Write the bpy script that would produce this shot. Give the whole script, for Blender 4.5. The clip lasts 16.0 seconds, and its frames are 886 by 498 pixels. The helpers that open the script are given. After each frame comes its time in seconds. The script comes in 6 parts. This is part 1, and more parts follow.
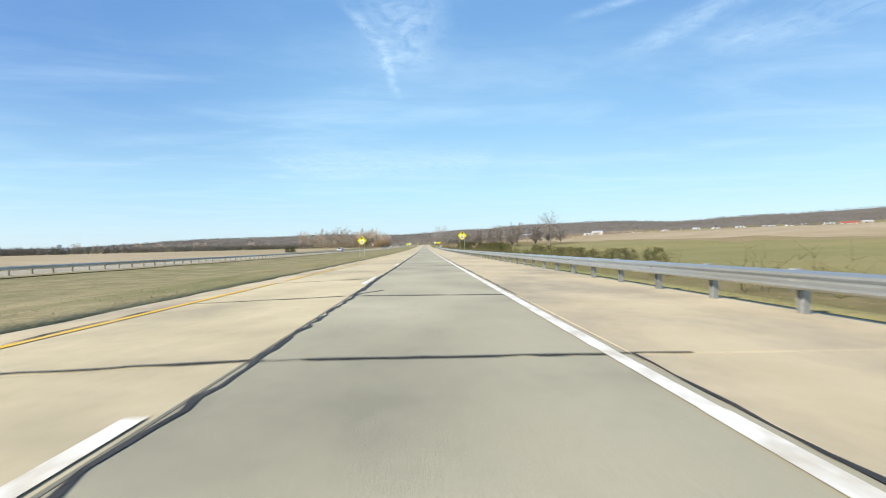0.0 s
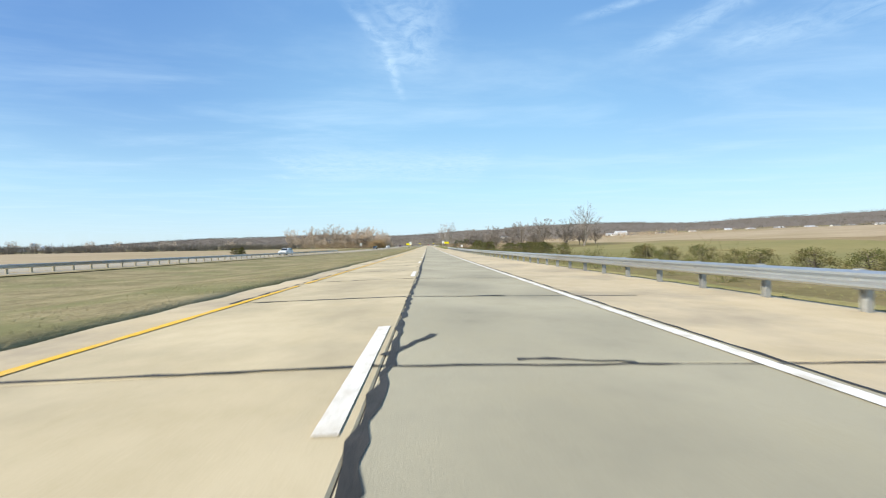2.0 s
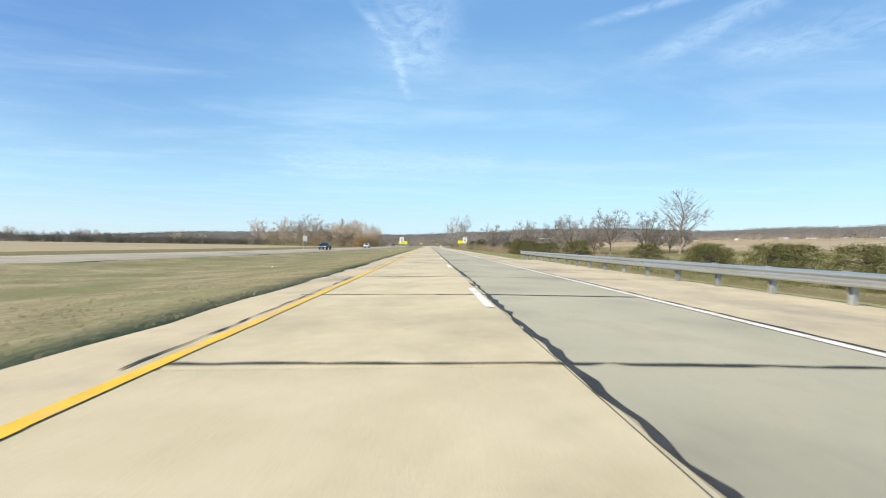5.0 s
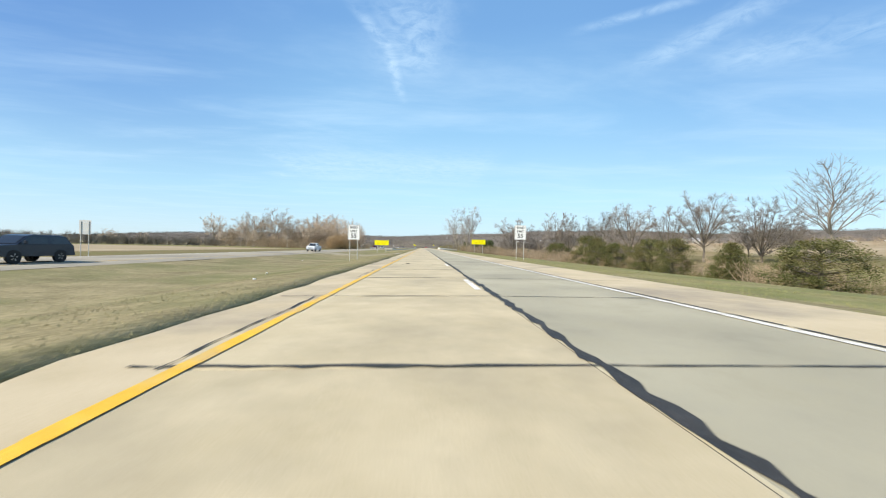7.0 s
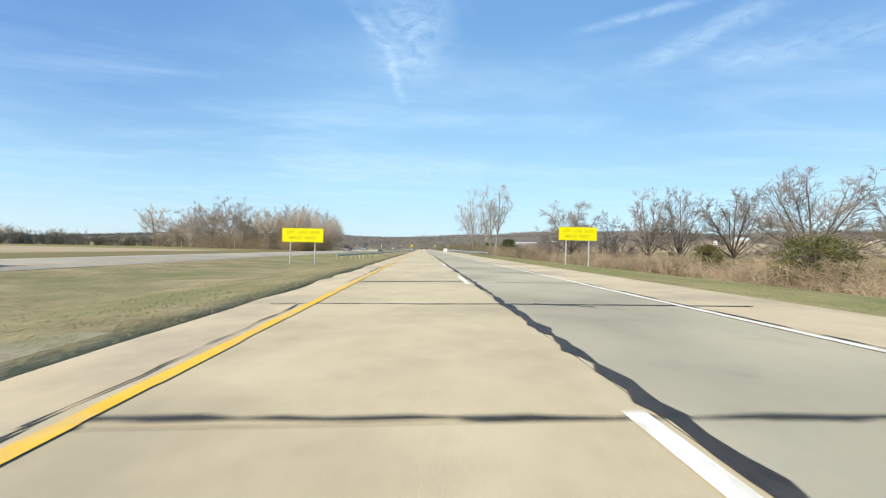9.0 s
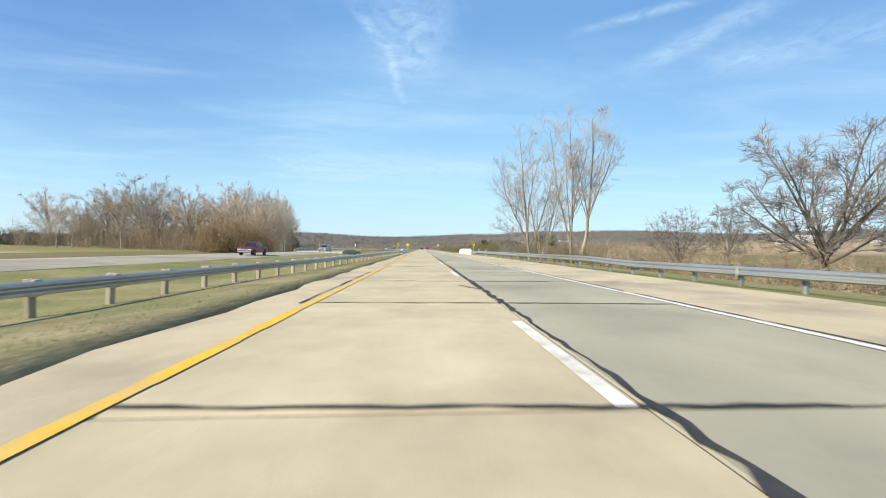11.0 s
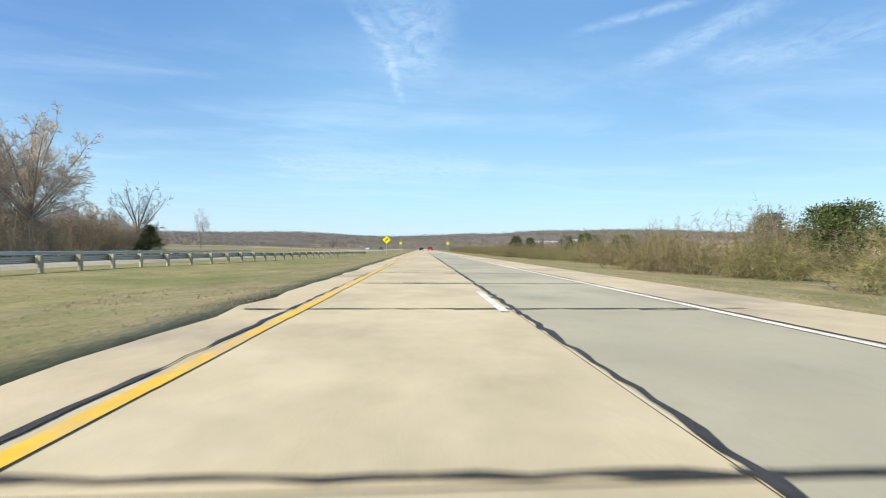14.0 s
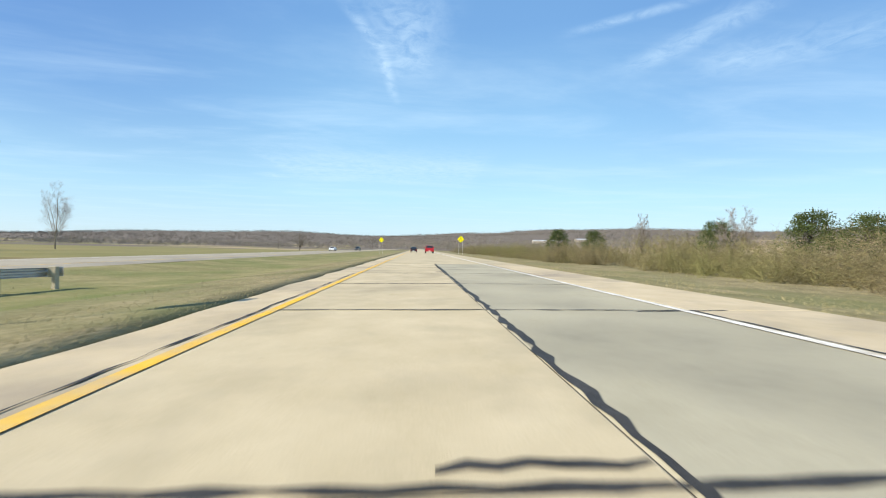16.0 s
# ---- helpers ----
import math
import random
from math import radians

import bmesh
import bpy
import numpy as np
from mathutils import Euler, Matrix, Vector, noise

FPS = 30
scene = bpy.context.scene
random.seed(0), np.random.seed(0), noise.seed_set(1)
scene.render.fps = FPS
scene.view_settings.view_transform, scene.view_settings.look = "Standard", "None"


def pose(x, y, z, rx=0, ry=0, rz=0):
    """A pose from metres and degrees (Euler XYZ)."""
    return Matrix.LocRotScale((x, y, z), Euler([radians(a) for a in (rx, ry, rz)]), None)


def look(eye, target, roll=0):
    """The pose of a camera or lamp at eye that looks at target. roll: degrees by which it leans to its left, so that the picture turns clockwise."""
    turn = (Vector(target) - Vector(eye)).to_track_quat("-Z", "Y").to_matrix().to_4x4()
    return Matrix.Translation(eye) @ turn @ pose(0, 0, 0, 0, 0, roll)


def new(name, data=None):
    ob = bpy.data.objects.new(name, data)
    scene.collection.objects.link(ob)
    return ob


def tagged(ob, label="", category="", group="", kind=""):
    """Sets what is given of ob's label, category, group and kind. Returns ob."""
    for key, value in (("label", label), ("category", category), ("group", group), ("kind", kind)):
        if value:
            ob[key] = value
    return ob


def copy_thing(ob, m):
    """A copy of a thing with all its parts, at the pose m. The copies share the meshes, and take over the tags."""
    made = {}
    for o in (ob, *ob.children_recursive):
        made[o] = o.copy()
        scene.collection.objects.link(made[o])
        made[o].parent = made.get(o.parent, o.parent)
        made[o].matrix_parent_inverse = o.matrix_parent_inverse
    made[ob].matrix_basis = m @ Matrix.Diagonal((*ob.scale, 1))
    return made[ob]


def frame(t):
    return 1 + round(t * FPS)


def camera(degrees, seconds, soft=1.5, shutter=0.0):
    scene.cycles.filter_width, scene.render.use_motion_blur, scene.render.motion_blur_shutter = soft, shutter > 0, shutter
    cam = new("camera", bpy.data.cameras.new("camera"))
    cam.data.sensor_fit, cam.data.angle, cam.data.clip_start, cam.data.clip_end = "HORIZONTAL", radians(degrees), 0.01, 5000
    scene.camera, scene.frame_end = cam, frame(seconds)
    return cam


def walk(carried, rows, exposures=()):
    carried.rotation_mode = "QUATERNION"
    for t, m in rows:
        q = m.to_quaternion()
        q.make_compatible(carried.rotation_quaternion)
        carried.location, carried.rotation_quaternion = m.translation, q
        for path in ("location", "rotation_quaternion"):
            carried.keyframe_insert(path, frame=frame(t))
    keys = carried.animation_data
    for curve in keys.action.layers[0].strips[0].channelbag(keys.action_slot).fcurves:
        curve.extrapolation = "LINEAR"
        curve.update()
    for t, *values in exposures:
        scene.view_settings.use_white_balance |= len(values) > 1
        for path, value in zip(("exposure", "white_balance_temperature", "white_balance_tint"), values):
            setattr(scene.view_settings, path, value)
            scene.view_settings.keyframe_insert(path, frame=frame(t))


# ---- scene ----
# camera: 0.5x phone lens on the dashboard, driven along +y
cam = camera(98.5, 16.0, 1.1, 0.06)
FOCAL = 675.0
EYE_Z = 1.08
# seconds, along, across, road's vanishing point (right, down), lean
DRIVE = [
    (0.0, 0.0, 1.78, 752, 440, -1.15), (0.5, 17.5, 1.54, 752.5, 440, -1.2), (1.0, 35.1, 1.2, 753, 440, -1.25),
    (1.5, 52.8, 0.85, 755, 440, -1.2), (2.0, 70.4, 0.5, 757, 439, -0.85), (2.5, 88.0, 0.18, 759, 438, -0.45),
    (3.0, 105.5, -0.14, 760, 437, 0.0), (3.5, 123.0, -0.45, 762, 437, 0.3), (4.0, 140.6, -0.75, 763, 436, 0.6),
    (4.5, 158.1, -1.0, 762, 436, 0.85), (5.2, 182.7, -1.25, 758, 436, 1.1), (6.0, 210.7, -1.42, 753, 437, 1.2),
    (6.5, 228.2, -1.48, 751, 437, 1.25), (7.0, 245.8, -1.54, 749, 438, 1.25), (7.5, 263.3, -1.55, 748, 439, 1.2),
    (8.0, 281.1, -1.55, 748, 440, 1.25), (8.5, 299.2, -1.54, 749, 440, 1.25), (9.0, 317.0, -1.52, 748, 440, 1.3),
    (10.0, 352.0, -1.5, 748, 440, 1.3), (11.5, 404.6, -1.5, 747.5, 440, 1.25), (12.0, 422.3, -1.5, 747, 440, 1.25),
    (12.5, 440.1, -1.5, 747, 440, 1.2), (13.0, 457.7, -1.5, 747, 440, 1.15), (13.5, 475.3, -1.52, 747, 440, 1.15),
    (14.0, 493.0, -1.55, 747, 440, 1.2), (14.5, 510.6, -1.56, 746, 440, 1.2), (15.0, 528.2, -1.5, 744, 441, 1.2),
    (15.5, 545.7, -1.36, 741, 441, 1.2), (16.0, 563.2, -1.19, 737, 440, 1.2)]


def grade(y):
    # the road runs downhill at first, then level
    return 3e-5 * max(0.0, 215 - max(y, -150)) ** 2


def grade_slope(y):
    return -6e-5 * max(0.0, 215 - y)


def blend(y, table):
    for (a, p), (b, q) in zip(table, table[1:]):
        if y <= b:
            return p + (q - p) * max(0.0, (y - a) / (b - a))
    return table[-1][1]


def fall(x, y):
    """Cross slope: each lane falls outwards at first; towards the bridge the whole road leans to the left."""
    if x < 0:
        return blend(y, [(0, .03), (100, .024), (230, .017), (480, .017)])
    return blend(y, [(0, -.016), (120, -.015), (220, 0.0), (300, .002), (420, .014), (490, .014), (560, .008)])


def crown(x, y):
    return x * fall(x, y) + grade(y)


def driven(t, y, x, vx, vy, lean):
    # the view's axis, so that the road's direction falls at (vx, vy)
    a, b = (784 - vx) / FOCAL, (vy - 441) / FOCAL
    c, s = math.cos(radians(lean)), math.sin(radians(lean))
    a, b = a * c - b * s, b * c + a * s
    eye = Vector((x, y, EYE_Z + crown(x, y)))
    return t, look(eye, eye + Vector((a, 1.0, b + grade_slope(y))), lean)


PATH = [driven(*row) for row in DRIVE]
walk(cam, PATH, [(0.0, 0.45), (16.0, 0.45)])

# ---- world, sun ----
world = bpy.data.worlds.new("sky")
scene.world = world
world.use_nodes = True
SUN_ELEV, SUN_SIDE = 38.0, Vector((-0.9, -0.44, 0.0)).normalized()
wn, wl = world.node_tree.nodes, world.node_tree.links
sky = wn.new("ShaderNodeTexSky")
sky.sky_type, sky.sun_disc = "NISHITA", False
sky.sun_elevation = radians(SUN_ELEV)
sky.sun_rotation = math.atan2(SUN_SIDE.x, SUN_SIDE.y)
sky.air_density, sky.dust_density, sky.ozone_density = 1.0, 0.25, 4.5


def wmath(op, a, b=None):
    n = wn.new("ShaderNodeMath")
    n.operation = op
    for i, v in enumerate((a, b)):
        if v is None:
            continue
        if isinstance(v, (int, float)):
            n.inputs[i].default_value = v
        else:
            wl.new(v, n.inputs[i])
    return n.outputs[0]


def wsmooth(v, lo, hi, to0=0.0, to1=1.0):
    n = wn.new("ShaderNodeMapRange")
    n.interpolation_type = "SMOOTHSTEP"
    wl.new(v, n.inputs[0])
    for i, q in zip((1, 2, 3, 4), (lo, hi, to0, to1)):
        n.inputs[i].default_value = q
    return n.outputs[0]


def wnoise(vec, scale, detail, rough, dist=0.0):
    n = wn.new("ShaderNodeTexNoise")
    n.inputs["Scale"].default_value, n.inputs["Detail"].default_value = scale, detail
    n.inputs["Roughness"].default_value, n.inputs["Distortion"].default_value = rough, dist
    wl.new(vec, n.inputs["Vector"])
    return n.outputs[0]


# thin cirrus on a plane overhead
tc = wn.new("ShaderNodeTexCoord")
sep = wn.new("ShaderNodeSeparateXYZ")
wl.new(tc.outputs["Generated"], sep.inputs[0])
up = wmath("MAXIMUM", sep.outputs[2], 0.03)
px, py = wmath("DIVIDE", sep.outputs[0], up), wmath("DIVIDE", sep.outputs[1], up)
flatc = wn.new("ShaderNodeCombineXYZ")
wl.new(px, flatc.inputs[0]), wl.new(py, flatc.inputs[1])


def streak(x0, y0, x1, y1, wide):
    # a soft band along a line on the cloud plane
    L = math.hypot(x1 - x0, y1 - y0)
    ux, uy = (x1 - x0) / L, (y1 - y0) / L
    dx, dy = wmath("SUBTRACT", px, x0), wmath("SUBTRACT", py, y0)
    along = wmath("ADD", wmath("MULTIPLY", dx, ux), wmath("MULTIPLY", dy, uy))
    off = wmath("ABSOLUTE", wmath("ADD", wmath("MULTIPLY", dx, -uy), wmath("MULTIPLY", dy, ux)))
    body = wmath("MULTIPLY", wsmooth(along, -0.15, 0.15), wsmooth(along, L + 0.15, L - 0.15))
    return wmath("MULTIPLY", body, wsmooth(off, wide, 0.0))


fine = wnoise(flatc.outputs[0], 9.0, 7.0, 0.65, 0.6)
stretch = wn.new("ShaderNodeMapping")
stretch.inputs["Scale"].default_value = (0.55, 1.3, 1.0)
stretch.inputs["Rotation"].default_value = (0, 0, radians(-28))
wl.new(flatc.outputs[0], stretch.inputs[0])
broad = wnoise(stretch.outputs[0], 0.9, 6.0, 0.6, 0.4)
wisp = wmath("MULTIPLY", wsmooth(broad, 0.4, 0.85), 0.42)
bands = wmath("MULTIPLY", wmath("ADD", streak(-0.31, 1.6, -0.20, 1.95, 0.05), streak(-0.20, 1.95, -0.165, 2.6, 0.05)), 0.75)
bands = wmath("ADD", bands, wmath("MULTIPLY", streak(-0.06, 1.5, -0.09, 2.2, 0.3), 0.9))
bands = wmath("ADD", bands, wmath("MULTIPLY", streak(0.716, 1.681, 1.05, 1.45, 0.06), 0.9))
bands = wmath("ADD", bands, wmath("MULTIPLY", streak(1.15, 2.0, 1.35, 1.4, 0.16), 0.8))
bands = wmath("ADD", bands, wmath("MULTIPLY", streak(1.5, 1.9, 2.1, 1.5, 0.35), 0.6))
bands = wmath("ADD", bands, wmath("MULTIPLY", streak(-2.2, 5.65, -1.9, 5.55, 0.35), 0.9))
bands = wmath("ADD", bands, wmath("MULTIPLY", streak(-1.8, 5.0, 0.8, 5.0, 1.6), 0.7))
bands = wmath("MULTIPLY", wmath("MULTIPLY", bands, wsmooth(fine, 0.22, 0.72)), 0.46)
cloud = wmath("MINIMUM", wmath("ADD", wisp, bands), 0.75)
# a thin milky veil, paler towards the horizon
veil = wn.new("ShaderNodeValToRGB")
wl.new(sep.outputs[2], veil.inputs[0])
stops = veil.color_ramp.elements
for pos, rgb in ((0.0, (3.85, 5.0, 5.75)), (0.13, (3.3, 5.3, 6.3)), (0.3, (2.15, 4.1, 6.0)), (0.5, (1.3, 2.8, 5.1)), (1.0, (.8, 1.9, 4.0))):
    e = stops[0] if pos == 0.0 else stops[len(stops) - 1] if pos == 1.0 else stops.new(pos)
    e.color = (*[c / 8 for c in rgb], 1)
lifted = wn.new("ShaderNodeVectorMath")
lifted.operation = "SCALE"
wl.new(veil.outputs[0], lifted.inputs[0])
lifted.inputs["Scale"].default_value = 8.0
# deepest a quarter turn from the sun, high on the left; both sides also darkened to imitate lens vignetting, the right
# a little
dim = wmath("MULTIPLY", wsmooth(sep.outputs[0], -0.1, -0.75), 0.42)
dim = wmath("ADD", dim, wmath("MULTIPLY", wsmooth(sep.outputs[0], 0.25, 0.8), 0.2))
dim = wmath("MULTIPLY", dim, wsmooth(sep.outputs[2], -0.02, 0.36))
deep = wn.new("ShaderNodeCombineXYZ")
for i, share in enumerate((1.15, 1.0, 0.55)):
    wl.new(wmath("SUBTRACT", 1.0, wmath("MULTIPLY", dim, share)), deep.inputs[i])
tinted = wn.new("ShaderNodeVectorMath")
tinted.operation = "MULTIPLY"
wl.new(lifted.outputs[0], tinted.inputs[0]), wl.new(deep.outputs[0], tinted.inputs[1])


def wmix(f, a, b):
    n = wn.new("ShaderNodeMix")
    n.data_type = "RGBA"
    for i, v in ((0, f), (6, a), (7, b)):
        if isinstance(v, float):
            n.inputs[i].default_value = v
        elif isinstance(v, tuple):
            n.inputs[i].default_value = v
        else:
            wl.new(v, n.inputs[i])
    return n


clear = wmix(0.8, sky.outputs[0], tinted.outputs[0])
mixc = wmix(cloud, clear.outputs[2], (4.3, 5.7, 6.9, 1))
wl.new(mixc.outputs[2], wn["Background"].inputs[0])
wn["Background"].inputs[1].default_value = 0.125
sun = new("sun", bpy.data.lights.new("sun", "SUN"))
sun.data.energy, sun.data.angle, sun.data.color = 5.0, radians(0.55), (1.0, 0.9, 0.73)
to_sun = SUN_SIDE * math.cos(radians(SUN_ELEV)) + Vector((0, 0, math.sin(radians(SUN_ELEV))))
sun.matrix_world = look(Vector((0, 300, 80)), Vector((0, 300, 80)) - to_sun)


# ---- materials ----
def surface(name, low, high, scale=2.0, rough=0.85, metal=0.0, bump=0.3, grain=40.0, stain=None, stain_scale=0.25, vary=0.0, island=0.0, stretch_xyz=None, spec=0.3, translucent=0.0):
    """Two colours by fine and coarse noise, an optional stain colour, relief, and a shift of value from object to object."""
    m = bpy.data.materials.new(name)
    m.use_nodes = True
    n, l = m.node_tree.nodes, m.node_tree.links
    b = n["Principled BSDF"]
    b.inputs["Roughness"].default_value, b.inputs["Metallic"].default_value = rough, metal
    b.inputs["Specular IOR Level"].default_value = spec
    tcn = n.new("ShaderNodeTexCoord")
    src = tcn.outputs["Object"]
    geo = n.new("ShaderNodeNewGeometry")
    src = geo.outputs["Position"]
    if stretch_xyz:
        mp = n.new("ShaderNodeMapping")
        mp.inputs["Scale"].default_value = stretch_xyz
        l.new(src, mp.inputs[0])
        src = mp.outputs[0]

    def tex(s, d, r=0.6):
        t = n.new("ShaderNodeTexNoise")
        t.inputs["Scale"].default_value, t.inputs["Detail"].default_value, t.inputs["Roughness"].default_value = s, d, r
        l.new(src, t.inputs["Vector"])
        return t.outputs[0]

    def mixed(f, a, bb):
        x = n.new("ShaderNodeMix")
        x.data_type = "RGBA"
        l.new(f, x.inputs["Factor"])
        for i, v in ((6, a), (7, bb)):
            if isinstance(v, tuple):
                x.inputs[i].default_value = (*v, 1)
            else:
                l.new(v, x.inputs[i])
        return x.outputs[2]

    def ramp(v, lo, hi):
        x = n.new("ShaderNodeMapRange")
        l.new(v, x.inputs[0])
        x.inputs[1].default_value, x.inputs[2].default_value = lo, hi
        return x.outputs[0]

    g = tex(grain, 4, 0.7)
    c = tex(scale, 4)
    s = n.new("ShaderNodeMath")
    s.operation = "ADD"
    l.new(ramp(g, 0.3, 0.7), s.inputs[0])
    l.new(ramp(c, 0.3, 0.7), s.inputs[1])
    col = mixed(ramp(s.outputs[0], 0.2, 1.8), low, high)
    if stain:
        col = mixed(ramp(tex(stain_scale, 5, 0.65), 0.45, 0.7), col, stain)
    if vary or island:
        h = n.new("ShaderNodeHueSaturation")
        l.new(col, h.inputs["Color"])
        if vary:
            rnd, amt = n.new("ShaderNodeObjectInfo").outputs["Random"], vary
        else:
            rnd, amt = geo.outputs["Random Per Island"], island
        x = n.new("ShaderNodeMapRange")
        l.new(rnd, x.inputs[0])
        x.inputs[3].default_value, x.inputs[4].default_value = 1 - amt, 1 + amt
        l.new(x.outputs[0], h.inputs["Value"])
        col = h.outputs[0]
    l.new(col, b.inputs["Base Color"])
    if bump:
        bn = n.new("ShaderNodeBump")
        bn.inputs["Strength"].default_value, bn.inputs["Distance"].default_value = bump, 0.02
        l.new(s.outputs[0], bn.inputs["Height"])
        l.new(bn.outputs[0], b.inputs["Normal"])
    return m


